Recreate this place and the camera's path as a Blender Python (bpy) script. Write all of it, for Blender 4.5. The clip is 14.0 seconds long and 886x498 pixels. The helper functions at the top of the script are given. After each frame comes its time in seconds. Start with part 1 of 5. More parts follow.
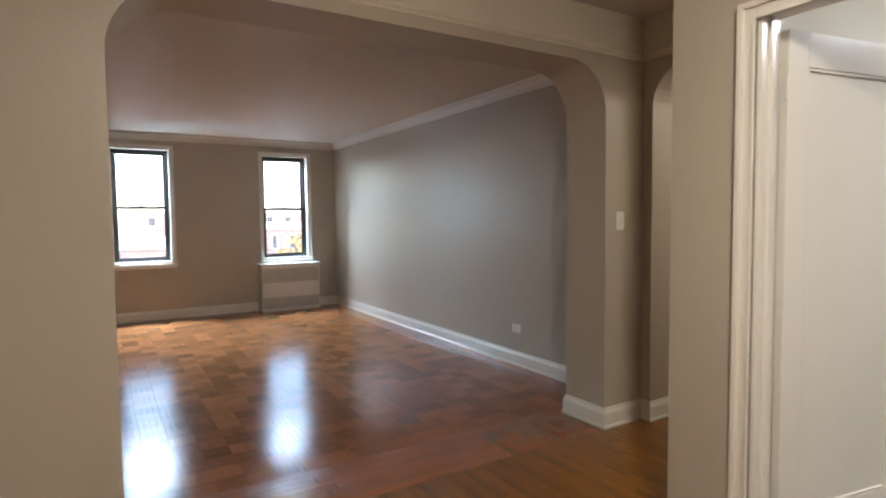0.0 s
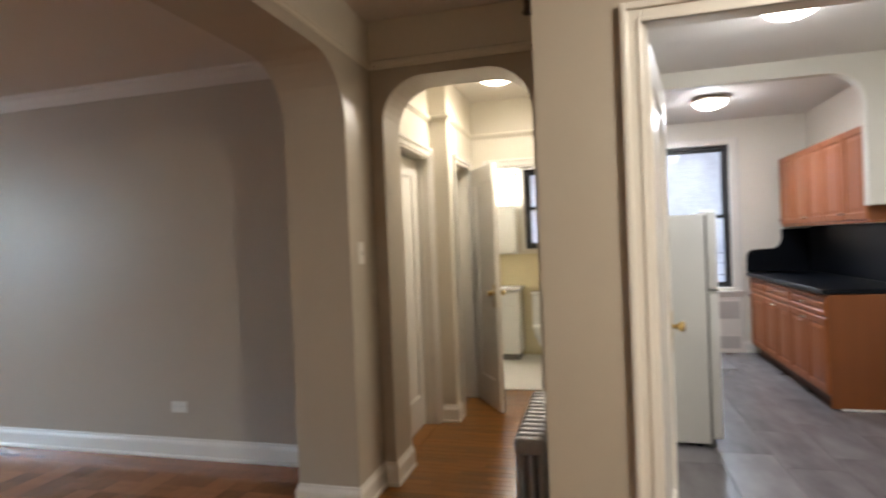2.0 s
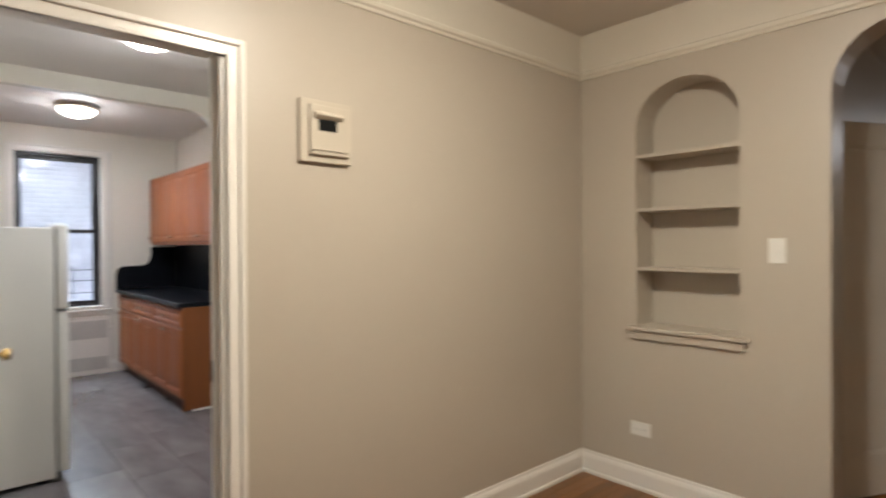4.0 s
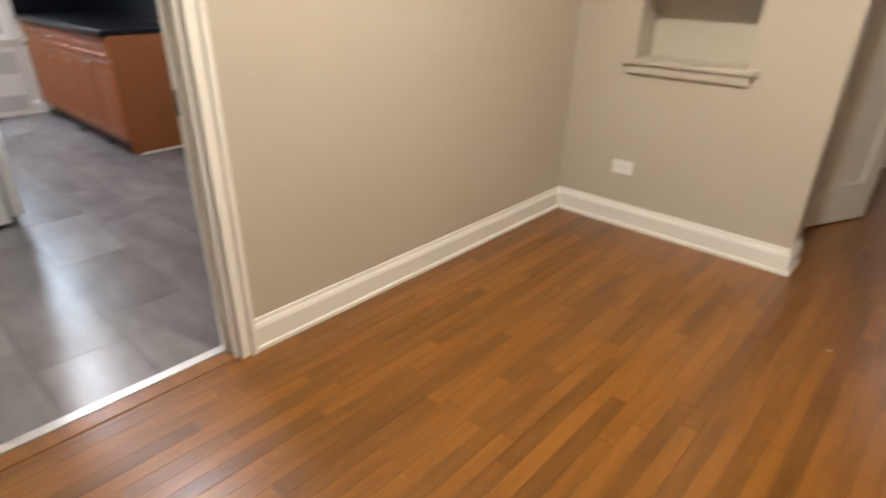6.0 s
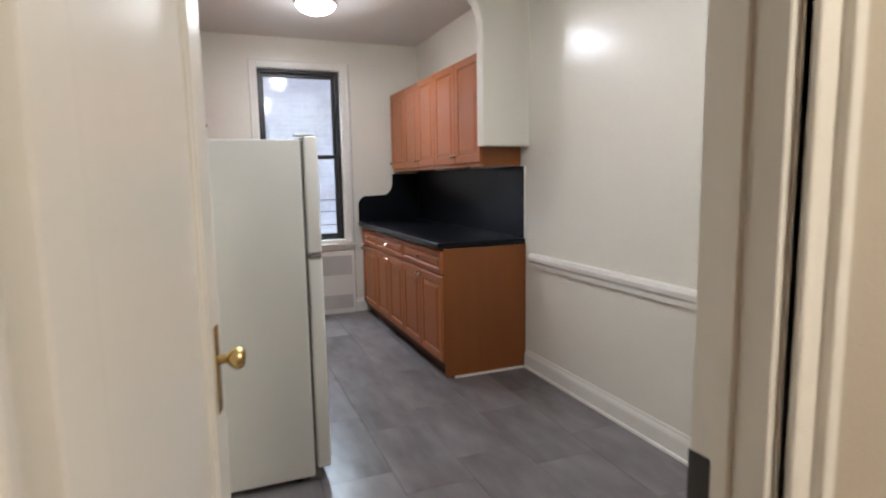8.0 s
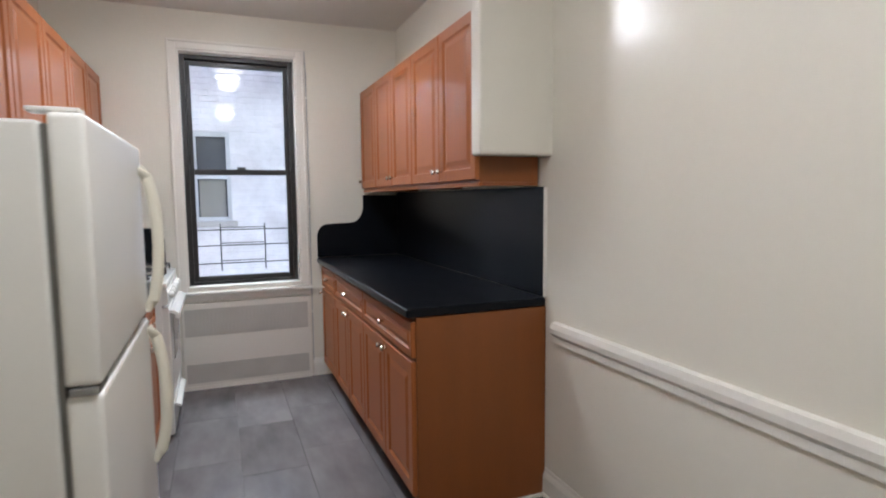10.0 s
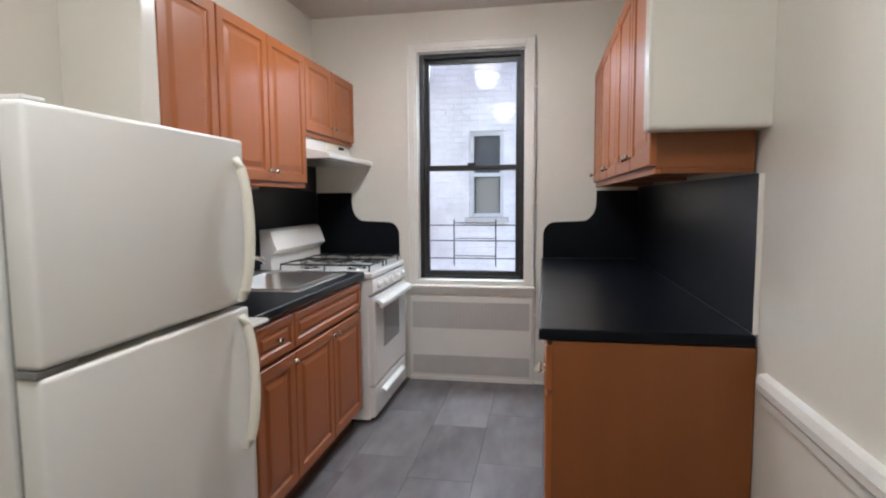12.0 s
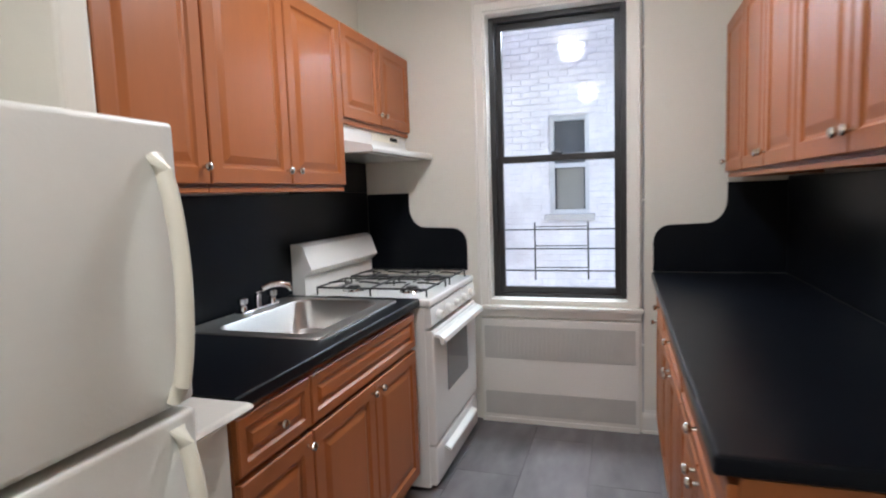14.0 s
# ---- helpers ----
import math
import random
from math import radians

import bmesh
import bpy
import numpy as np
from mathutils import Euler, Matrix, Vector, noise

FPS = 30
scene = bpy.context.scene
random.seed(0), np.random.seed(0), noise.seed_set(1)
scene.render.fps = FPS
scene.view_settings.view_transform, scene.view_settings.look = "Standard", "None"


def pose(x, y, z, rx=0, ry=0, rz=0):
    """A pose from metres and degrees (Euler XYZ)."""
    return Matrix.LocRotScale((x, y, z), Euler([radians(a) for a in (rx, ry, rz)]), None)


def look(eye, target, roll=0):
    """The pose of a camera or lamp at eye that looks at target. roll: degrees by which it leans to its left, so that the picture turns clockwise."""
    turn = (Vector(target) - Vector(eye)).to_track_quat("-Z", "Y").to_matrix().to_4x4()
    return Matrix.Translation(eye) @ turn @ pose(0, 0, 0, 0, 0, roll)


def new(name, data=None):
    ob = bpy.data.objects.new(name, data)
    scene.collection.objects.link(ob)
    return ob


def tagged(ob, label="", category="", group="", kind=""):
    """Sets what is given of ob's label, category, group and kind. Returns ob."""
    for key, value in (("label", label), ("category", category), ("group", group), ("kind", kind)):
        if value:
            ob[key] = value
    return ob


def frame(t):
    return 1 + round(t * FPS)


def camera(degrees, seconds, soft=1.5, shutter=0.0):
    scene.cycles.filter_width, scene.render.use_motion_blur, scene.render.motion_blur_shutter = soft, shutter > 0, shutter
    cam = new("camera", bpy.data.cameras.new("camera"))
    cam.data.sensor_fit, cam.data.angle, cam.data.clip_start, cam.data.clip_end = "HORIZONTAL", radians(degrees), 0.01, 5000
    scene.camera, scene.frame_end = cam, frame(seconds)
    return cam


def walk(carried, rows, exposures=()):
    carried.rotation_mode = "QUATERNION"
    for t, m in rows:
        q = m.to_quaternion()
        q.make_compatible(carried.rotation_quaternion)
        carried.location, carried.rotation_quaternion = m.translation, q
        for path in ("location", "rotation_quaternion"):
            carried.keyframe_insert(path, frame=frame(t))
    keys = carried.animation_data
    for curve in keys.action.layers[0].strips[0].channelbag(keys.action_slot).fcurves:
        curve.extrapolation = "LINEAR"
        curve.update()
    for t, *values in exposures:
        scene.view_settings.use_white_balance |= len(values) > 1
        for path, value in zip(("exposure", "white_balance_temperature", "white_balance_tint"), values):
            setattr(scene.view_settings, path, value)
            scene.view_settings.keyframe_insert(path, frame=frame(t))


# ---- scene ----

cam = camera(76.5, 14.0, soft=2.0, shutter=0.4)
PATH = [
    (0, (0.907, 0.995, 1.378), (1.949, 2.698, 1.266), -0.6),
    (0.5, (0.888, 1.391, 1.392), (2.053, 3.014, 1.303), -1.4),
    (1, (0.894, 1.759, 1.363), (2.299, 3.178, 1.250), -1.4),
    (1.5, (0.796, 2.105, 1.415), (2.494, 3.159, 1.331), -1.0),
    (2, (0.988, 2.289, 1.381), (2.918, 2.812, 1.360), -2.3),
    (2.5, (1.024, 2.255, 1.400), (3.020, 2.373, 1.351), -1.0),
    (3, (1.038, 2.185, 1.395), (3.019, 1.909, 1.359), -0.1),
    (3.5, (0.944, 2.197, 1.394), (2.749, 1.335, 1.379), -0.5),
    (4, (0.898, 2.123, 1.381), (2.386, 0.786, 1.370), -0.3),
    (4.2, (0.928, 2.103, 1.374), (2.257, 0.608, 1.364), -0.2),
    (5.1, (1.080, 2.100, 1.360), (1.760, 0.230, 1.115), 0.2),
    (5.8, (1.190, 2.110, 1.300), (2.220, 0.630, 0.560), 0.8),
    (6.5, (1.271, 2.144, 1.282), (2.795, 1.228, 0.368), 1.0),
    (7, (1.614, 2.082, 1.329), (3.373, 1.343, 0.728), 1.3),
    (7.5, (2.090, 2.054, 1.356), (3.935, 1.358, 1.018), -0.1),
    (8, (2.467, 1.944, 1.331), (4.311, 1.213, 1.082), -1.0),
    (8.2, (2.595, 1.891, 1.340), (4.427, 1.123, 1.105), -0.8),
    (10.5, (3.983, 1.125, 1.359), (5.855, 0.435, 1.219), -0.6),
    (11, (4.177, 0.889, 1.344), (6.161, 0.662, 1.246), 0.6),
    (11.5, (4.194, 0.700, 1.343), (6.178, 0.919, 1.217), 0.2),
    (12, (4.010, 0.643, 1.332), (5.971, 0.994, 1.156), -0.4),
    (12.5, (3.953, 0.599, 1.403), (5.889, 1.040, 1.157), -1.1),
    (13, (4.080, 0.593, 1.441), (6.005, 1.089, 1.226), -2.7),
    (13.5, (4.451, 0.644, 1.426), (6.367, 1.192, 1.263), -1.7),
    (14, (4.800, 0.801, 1.376), (6.695, 1.411, 1.180), -2.0),
]
walk(cam, [(t, look(e, g, r)) for t, e, g, r in PATH], exposures=[(0, 4.30), (1.5, 4.55), (3.5, 4.22), (4.2, 4.34), (6.5, 4.85), (7.5, 4.24), (8.2, 4.22), (10.5, 4.24), (14, 4.32)])

# ---- light ----
world = bpy.data.worlds.new("sky")
scene.world = world
world.use_nodes = True
wn = world.node_tree
sky = wn.nodes.new("ShaderNodeTexSky")
sky.sky_type, sky.sun_disc, sky.sun_elevation, sky.sun_rotation = "NISHITA", False, radians(40), radians(200)
sky.air_density, sky.dust_density = 1.0, 1.5
wn.links.new(sky.outputs[0], wn.nodes["Background"].inputs[0])
wn.nodes["Background"].inputs[1].default_value = 0.11
sun = new("sun", bpy.data.lights.new("sun", "SUN"))
sun.data.energy, sun.data.angle, sun.data.color = 0.3, radians(12), (1.0, 0.95, 0.88)
sun.matrix_world = look((0, 0, 30), (-14, 22, 0))
# unseen lamps added outside the two living room windows boost daylight: above and west
for watts, at, aim, sx, sy in ((85.0, (1.42, 10.45, 2.90), (1.02, 7.6, 1.2), 1.2, 0.9), (46.0, (3.375, 10.45, 2.90), (2.975, 7.6, 1.2), 1.2, 0.9), (8.0, (0.30, 10.65, 1.70), (4.1, 5.8, 1.4), 1.2, 1.6)):
    glow = new("window_fill", bpy.data.lights.new("window_fill", "AREA"))
    glow.data.shape, glow.data.size, glow.data.size_y = "RECTANGLE", sx, sy
    glow.data.energy, glow.data.color = watts, (0.62, 0.81, 1.0)
    glow.matrix_world = look(at, aim)
# another added lamp, outside above the kitchen window, boosts its daylight
glow = new("window_fill", bpy.data.lights.new("window_fill", "AREA"))
glow.data.shape, glow.data.size, glow.data.size_y = "RECTANGLE", 1.2, 1.0
glow.data.energy, glow.data.color = 6.7, (0.70, 0.85, 1.0)
glow.matrix_world = look((8.75, 1.147, 2.75), (7.4, 1.147, 0.6))
FOYER_W, KITCHEN_W, HALL_W, BED_W = 4.2, 1.85, 2.0, 1.5
WARM, COOL = (1.0, 0.912, 0.785), (0.90, 0.935, 1.03)


# ---- materials ----
def material(name, color, rough=0.5, metal=0.0, vary=0.12, grain=6.0, fine=60.0, bump=0.05, coat=0.0, stretch=(1, 1, 1), piece=0.0, island=0.0, stain=None, bump_scale=None, spec=0.5, cell=0.0, whole=False):
    m = bpy.data.materials.new(name)
    m.use_nodes = True
    nt = m.node_tree
    b = nt.nodes["Principled BSDF"]
    b.inputs["Metallic"].default_value = metal
    b.inputs["Coat Weight"].default_value = coat
    b.inputs["Coat Roughness"].default_value = 0.12
    b.inputs["Specular IOR Level"].default_value = spec
    tc, mp = nt.nodes.new("ShaderNodeTexCoord"), nt.nodes.new("ShaderNodeMapping")
    mp.inputs["Scale"].default_value = stretch
    nt.links.new(tc.outputs["Object"], mp.inputs["Vector"])
    where = mp.outputs[0]
    oi = nt.nodes.new("ShaderNodeObjectInfo")
    geo = nt.nodes.new("ShaderNodeNewGeometry")
    if whole:
        # one coat of paint that runs on over all the pieces
        nt.links.new(geo.outputs["Position"], mp.inputs["Vector"])
    elif piece or island:
        add = nt.nodes.new("ShaderNodeVectorMath")
        add.operation = "MULTIPLY_ADD"
        nt.links.new(oi.outputs["Random"] if piece else geo.outputs["Random Per Island"], add.inputs[0])
        add.inputs[1].default_value = (37.0, 53.0, 11.0)
        nt.links.new(where, add.inputs[2])
        where = add.outputs[0]

    def noise_node(scale, detail):
        n = nt.nodes.new("ShaderNodeTexNoise")
        n.inputs["Scale"].default_value, n.inputs["Detail"].default_value = scale, detail
        nt.links.new(where, n.inputs["Vector"])
        return n

    big, small = noise_node(grain, 4), noise_node(fine, 3)

    def calc(op, a, bb, c=None):
        n = nt.nodes.new("ShaderNodeMath")
        n.operation = op
        for i, v in enumerate((a, bb, c)):
            if v is None:
                continue
            if isinstance(v, (int, float)):
                n.inputs[i].default_value = v
            else:
                nt.links.new(v, n.inputs[i])
        return n.outputs[0]

    value = calc("MULTIPLY_ADD", calc("SUBTRACT", big.outputs[0], 0.5), 2 * vary, 1.0)
    value = calc("ADD", value, calc("MULTIPLY", calc("SUBTRACT", small.outputs[0], 0.5), vary))
    if piece:
        value = calc("ADD", value, calc("MULTIPLY", calc("SUBTRACT", oi.outputs["Random"], 0.5), 2 * piece))
    if island:
        value = calc("ADD", value, calc("MULTIPLY", calc("SUBTRACT", geo.outputs["Random Per Island"], 0.5), 2 * island))
    if cell:
        snap, shift, white = nt.nodes.new("ShaderNodeVectorMath"), nt.nodes.new("ShaderNodeVectorMath"), nt.nodes.new("ShaderNodeTexWhiteNoise")
        shift.inputs[1].default_value = (0.0, 0.0, 0.075)
        snap.operation = "SNAP"
        snap.inputs[1].default_value = (0.15, 0.15, 0.15)
        nt.links.new(tc.outputs["Object"], shift.inputs[0])
        nt.links.new(shift.outputs[0], snap.inputs[0])
        white.noise_dimensions = "4D"
        nt.links.new(snap.outputs[0], white.inputs["Vector"])
        nt.links.new(oi.outputs["Random"], white.inputs["W"])
        value = calc("ADD", value, calc("MULTIPLY", calc("SUBTRACT", white.outputs["Value"], 0.5), 2 * cell))
    mul = nt.nodes.new("ShaderNodeVectorMath")
    mul.operation = "SCALE"
    mul.inputs[0].default_value = color
    nt.links.new(value, mul.inputs["Scale"])
    out = mul.outputs[0]
    if stain:
        mix = nt.nodes.new("ShaderNodeMix")
        mix.data_type = "RGBA"
        ramp = nt.nodes.new("ShaderNodeValToRGB")
        ramp.color_ramp.elements[0].position, ramp.color_ramp.elements[1].position = stain[1], stain[2]
        nt.links.new(noise_node(stain[3], 5).outputs[0], ramp.inputs[0])
        nt.links.new(ramp.outputs[0], mix.inputs["Factor"])
        nt.links.new(out, mix.inputs["A"])
        mix.inputs["B"].default_value = (*stain[0], 1)
        out = mix.outputs["Result"]
    nt.links.new(out, b.inputs["Base Color"])
    r = calc("MULTIPLY_ADD", calc("SUBTRACT", big.outputs[0], 0.5), 0.15 * rough, rough)
    nt.links.new(r, b.inputs["Roughness"])
    if bump:
        bp = nt.nodes.new("ShaderNodeBump")
        bp.inputs["Strength"].default_value, bp.inputs["Distance"].default_value = bump, 0.01
        nt.links.new((noise_node(bump_scale, 3) if bump_scale else small).outputs[0], bp.inputs["Height"])
        nt.links.new(bp.outputs[0], b.inputs["Normal"])
    return m


def glowing(name, color, strength):
    m = bpy.data.materials.new(name)
    m.use_nodes = True
    b = m.node_tree.nodes["Principled BSDF"]
    b.inputs["Base Color"].default_value = (0.9, 0.88, 0.82, 1)
    b.inputs["Emission Color"].default_value = (*color, 1)
    b.inputs["Emission Strength"].default_value = strength
    return m


def glass_material():
    m = bpy.data.materials.new("glass")
    m.use_nodes = True
    nt = m.node_tree
    nt.nodes.remove(nt.nodes["Principled BSDF"])
    clear, gloss, mix = nt.nodes.new("ShaderNodeBsdfTransparent"), nt.nodes.new("ShaderNodeBsdfGlossy"), nt.nodes.new("ShaderNodeMixShader")
    gloss.inputs["Roughness"].default_value = 0.02
    fr = nt.nodes.new("ShaderNodeFresnel")
    fr.inputs["IOR"].default_value = 1.36
    nt.links.new(fr.outputs[0], mix.inputs[0])
    nt.links.new(clear.outputs[0], mix.inputs[1])
    nt.links.new(gloss.outputs[0], mix.inputs[2])
    nt.links.new(mix.outputs[0], nt.nodes["Material Output"].inputs[0])
    return m


GREIGE = material("greige_paint", (0.482, 0.43, 0.354), 0.38, vary=0.04, grain=1.2, fine=35, bump=0.08, bump_scale=90)
CHIME = material("pale_box_paint", (0.52, 0.465, 0.375), 0.4, vary=0.03)
CREAM = material("cream_paint", (0.69, 0.64, 0.54), 0.4, vary=0.03, grain=1.5, fine=40, bump=0.06, bump_scale=70)
TRIM = material("white_trim_paint", (0.78, 0.75, 0.69), 0.26, vary=0.03, grain=3, fine=50, bump=0.03, bump_scale=60)
CEIL = material("ceiling_paint", (0.66, 0.62, 0.57), 0.55, vary=0.03, grain=1, fine=30, bump=0.08, bump_scale=60)
KITCHEN_PAINT = material("kitchen_wall_paint", (0.75, 0.715, 0.63), 0.25, vary=0.03, grain=1.3, fine=25, bump=0.06, bump_scale=30)
OAK = material("oak_strip_floor", (0.196, 0.075, 0.0108), 0.30, vary=0.48, grain=3, fine=26, bump=0.04, coat=0.2, stretch=(9, 1, 9), piece=0.22)
OAK_REST = material("oak_strip_floor_rest", (0.196, 0.075, 0.0108), 0.30, vary=0.48, grain=3, fine=26, bump=0.04, coat=0.2, stretch=(9, 1, 9), island=0.22)
PARQUET = material("oak_parquet", (0.26, 0.104, 0.042), 0.17, vary=0.22, grain=4, fine=40, bump=0.02, coat=0.02, stretch=(8, 8, 1), piece=0.04, island=0.08, cell=0.30, spec=0.06)
PARQUET_EDGE = material("oak_parquet_border", (0.27, 0.095, 0.033), 0.20, vary=0.25, grain=4, fine=40, bump=0.03, coat=0.12, stretch=(1, 8, 1), island=0.14)
SUBFLOOR = material("dark_subfloor", (0.07, 0.035, 0.015), 0.6)
TILE = material("grey_floor_tile", (0.160, 0.147, 0.150), 0.25, vary=0.70, grain=1.6, fine=7, bump=0.012, stretch=(0.6, 1.6, 1), piece=0.035, bump_scale=40)
GROUT = material("dark_grout", (0.13, 0.122, 0.124), 0.6)
LAMINATE = material("black_laminate", (0.004, 0.005, 0.0075), 0.30, vary=0.15, grain=8, fine=200, bump=0.02, bump_scale=180, spec=0.16)
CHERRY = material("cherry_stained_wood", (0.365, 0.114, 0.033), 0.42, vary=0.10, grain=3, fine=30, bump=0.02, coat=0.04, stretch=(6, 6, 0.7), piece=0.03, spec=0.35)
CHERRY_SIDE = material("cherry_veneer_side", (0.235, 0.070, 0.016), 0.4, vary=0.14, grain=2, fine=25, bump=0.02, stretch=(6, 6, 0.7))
KICK = material("toe_kick_board", (0.10, 0.035, 0.016), 0.5)
ENAMEL = material("white_enamel", (0.80, 0.79, 0.75), 0.2, vary=0.02, bump=0.0, coat=0.3)
FRIDGE_WHITE = material("textured_white_enamel", (0.76, 0.75, 0.70), 0.32, vary=0.03, grain=2, bump=0.05, bump_scale=170)
HANDLE_WHITE = material("cream_plastic", (0.76, 0.72, 0.60), 0.35, vary=0.03)
GASKET = material("grey_gasket", (0.18, 0.175, 0.16), 0.6)
STEEL = material("brushed_steel", (0.62, 0.60, 0.57), 0.36, metal=1.0, vary=0.08, grain=4, fine=90, bump=0.02)
CHROME = material("chrome", (0.75, 0.75, 0.76), 0.08, metal=1.0, vary=0.03, bump=0.0)
NICKEL = material("satin_nickel", (0.62, 0.57, 0.50), 0.22, metal=1.0, vary=0.05, bump=0.0)
BRASS = material("polished_brass", (0.60, 0.45, 0.20), 0.26, metal=1.0, vary=0.08, bump=0.02)
IRON = material("black_iron", (0.015, 0.015, 0.015), 0.45, vary=0.2)
SILVER_PAINT = material("silver_radiator_paint", (0.34, 0.33, 0.325), 0.45, metal=0.4, vary=0.18, grain=12, bump=0.15)
SASH = material("dark_bronze_frame", (0.020, 0.018, 0.018), 0.38, vary=0.15)
GRILLE = material("grey_painted_mesh", (0.52, 0.50, 0.46), 0.5, vary=0.15, grain=5, fine=300, bump=0.3, bump_scale=350)
PLASTIC = material("white_plastic", (0.78, 0.77, 0.72), 0.3, vary=0.02, bump=0.0)
DARK = material("dark_slot", (0.006, 0.006, 0.006), 0.6, bump=0.0, spec=0.1)
OVEN_GLASS = material("oven_glass", (0.10, 0.11, 0.12), 0.08, vary=0.05, bump=0.0, coat=0.5)
GLASS = glass_material()
FROST = glowing("lit_frosted_glass", (1.0, 0.95, 0.86), 0.56)
FROST_WARM = glowing("lit_frosted_glass_warm", (1.0, 0.92, 0.74), 0.56)
BULB_TUBE = glowing("lit_tube", (1.0, 0.97, 0.90), 1.4)
WHITEWASH = material("whitewashed_brick", (0.53, 0.52, 0.54), 0.8, vary=0.22, grain=2.2, fine=14, bump=0.3, piece=0.02, stain=((0.36, 0.34, 0.36), 0.50, 0.80, 1.7), whole=True)
WHITEWASH_REST = material("whitewashed_brick_rest", (0.53, 0.52, 0.54), 0.8, vary=0.22, grain=2.2, fine=14, bump=0.3, island=0.02, stain=((0.36, 0.34, 0.36), 0.50, 0.80, 1.7), whole=True)
MORTAR = material("pale_mortar", (0.56, 0.55, 0.57), 0.9, vary=0.22, grain=2.2, fine=14, stain=((0.34, 0.32, 0.34), 0.50, 0.80, 1.7), whole=True)
RED_BRICK = material("red_brick", (0.150, 0.105, 0.100), 0.85, vary=0.25, grain=3, fine=60, bump=0.2)
PALE_STONE = material("pale_parapet", (0.32, 0.31, 0.30), 0.8)
GREY_PAINT = material("grey_window_paint", (0.40, 0.41, 0.43), 0.5)
DIM_GLASS = material("dim_window_glass", (0.055, 0.06, 0.07), 0.22, bump=0.0, spec=0.12)
EARTH = material("asphalt_ground", (0.06, 0.06, 0.06), 0.9)
LEAF = material("autumn_leaves", (0.22, 0.16, 0.05), 0.7, vary=0.3, island=0.3)
BARK = material("bark", (0.08, 0.06, 0.045), 0.9)
BATH_TILE = material("cream_bath_tile", (0.66, 0.58, 0.36), 0.2, vary=0.06, grain=6)
BATH_FLOOR = material("white_bath_floor", (0.72, 0.70, 0.64), 0.3, vary=0.06, grain=8)
PORCELAIN = material("porcelain", (0.80, 0.79, 0.75), 0.12, vary=0.02, bump=0.0, coat=0.4)
MIRROR = material("mirror", (0.85, 0.86, 0.86), 0.03, metal=1.0, vary=0.0, bump=0.0)


# ---- builders ----
def finish(bm, name, mat, parent=None, smooth=False):
    bmesh.ops.recalc_face_normals(bm, faces=bm.faces)
    me = bpy.data.meshes.new(name)
    bm.to_mesh(me)
    bm.free()
    me.materials.append(mat)
    if smooth:
        for p in me.polygons:
            p.use_smooth = True
        me.set_sharp_from_angle(angle=radians(40))
    ob = new(name, me)
    if parent:
        ob.parent = parent
    return ob


def part(name, bm, mat, parent, label="", smooth=False):
    ob = finish(bm, name, mat, parent, smooth)
    return tagged(ob, label=label)


def thing(name, m, label, category, group="", kind=""):
    ob = new(name)
    ob.empty_display_size = 0.1
    ob.matrix_world = m
    return tagged(ob, label, category, group, kind)


def setting(name, bm, mat, label, category="", smooth=False):
    return tagged(finish(bm, name, mat, None, smooth), label, category or name.split("_")[0], kind="structure")


def box(x0, y0, z0, x1, y1, z1, bevel=0.0, seg=2, bm=None):
    target = bm or bmesh.new()
    own = bmesh.new() if bevel else target
    r = bmesh.ops.create_cube(own, size=1.0)
    for v in r["verts"]:
        v.co = ((x0 + x1) / 2 + v.co.x * (x1 - x0), (y0 + y1) / 2 + v.co.y * (y1 - y0), (z0 + z1) / 2 + v.co.z * (z1 - z0))
    if bevel:
        bmesh.ops.bevel(own, geom=own.edges[:], offset=bevel, segments=seg, affect="EDGES", profile=0.6)
        if bm is None:
            target.free()
            return own
        merge(target, own)
    return target


def merge(target, other):
    seen = {}
    for v in other.verts:
        seen[v] = target.verts.new(v.co)
    for f in other.faces:
        target.faces.new([seen[v] for v in f.verts])
    other.free()
    return target


def prism(pts, axis, a, b, bm=None):
    """A flat outline pushed from a to b along an axis. pts: the two other coordinates in x, y, z order."""
    bm = bm or bmesh.new()

    def place(p, d):
        return {"x": (d, p[0], p[1]), "y": (p[0], d, p[1]), "z": (p[0], p[1], d)}[axis]

    lo, hi = [bm.verts.new(place(p, a)) for p in pts], [bm.verts.new(place(p, b)) for p in pts]
    caps = [bm.faces.new(lo), bm.faces.new(hi)]
    n = len(pts)
    for i in range(n):
        bm.faces.new((lo[i], lo[(i + 1) % n], hi[(i + 1) % n], hi[i]))
    for f in caps:
        f.normal_update()
    bmesh.ops.triangulate(bm, faces=caps)
    return bm


def arc(cx, cz, r, a0, a1, n=10, rz=None):
    rz = rz or r
    return [(cx + r * math.cos(radians(a0 + (a1 - a0) * i / n)), cz + rz * math.sin(radians(a0 + (a1 - a0) * i / n))) for i in range(n + 1)]


def arch_outline(u0, u1, top, w0, w1, head, r, foot0=0.0, foot1=0.0):
    """A wall from u0 to u1 with a round-cornered opening from w0 to w1 that reaches the bottom."""
    pts = [(u0, foot0), (w0, foot0)]
    pts += arc(w0 + r, head - r, r, 180, 90) + arc(w1 - r, head - r, r, 90, 0)
    pts += [(w1, foot1), (u1, foot1), (u1, top), (u0, top)]
    return pts


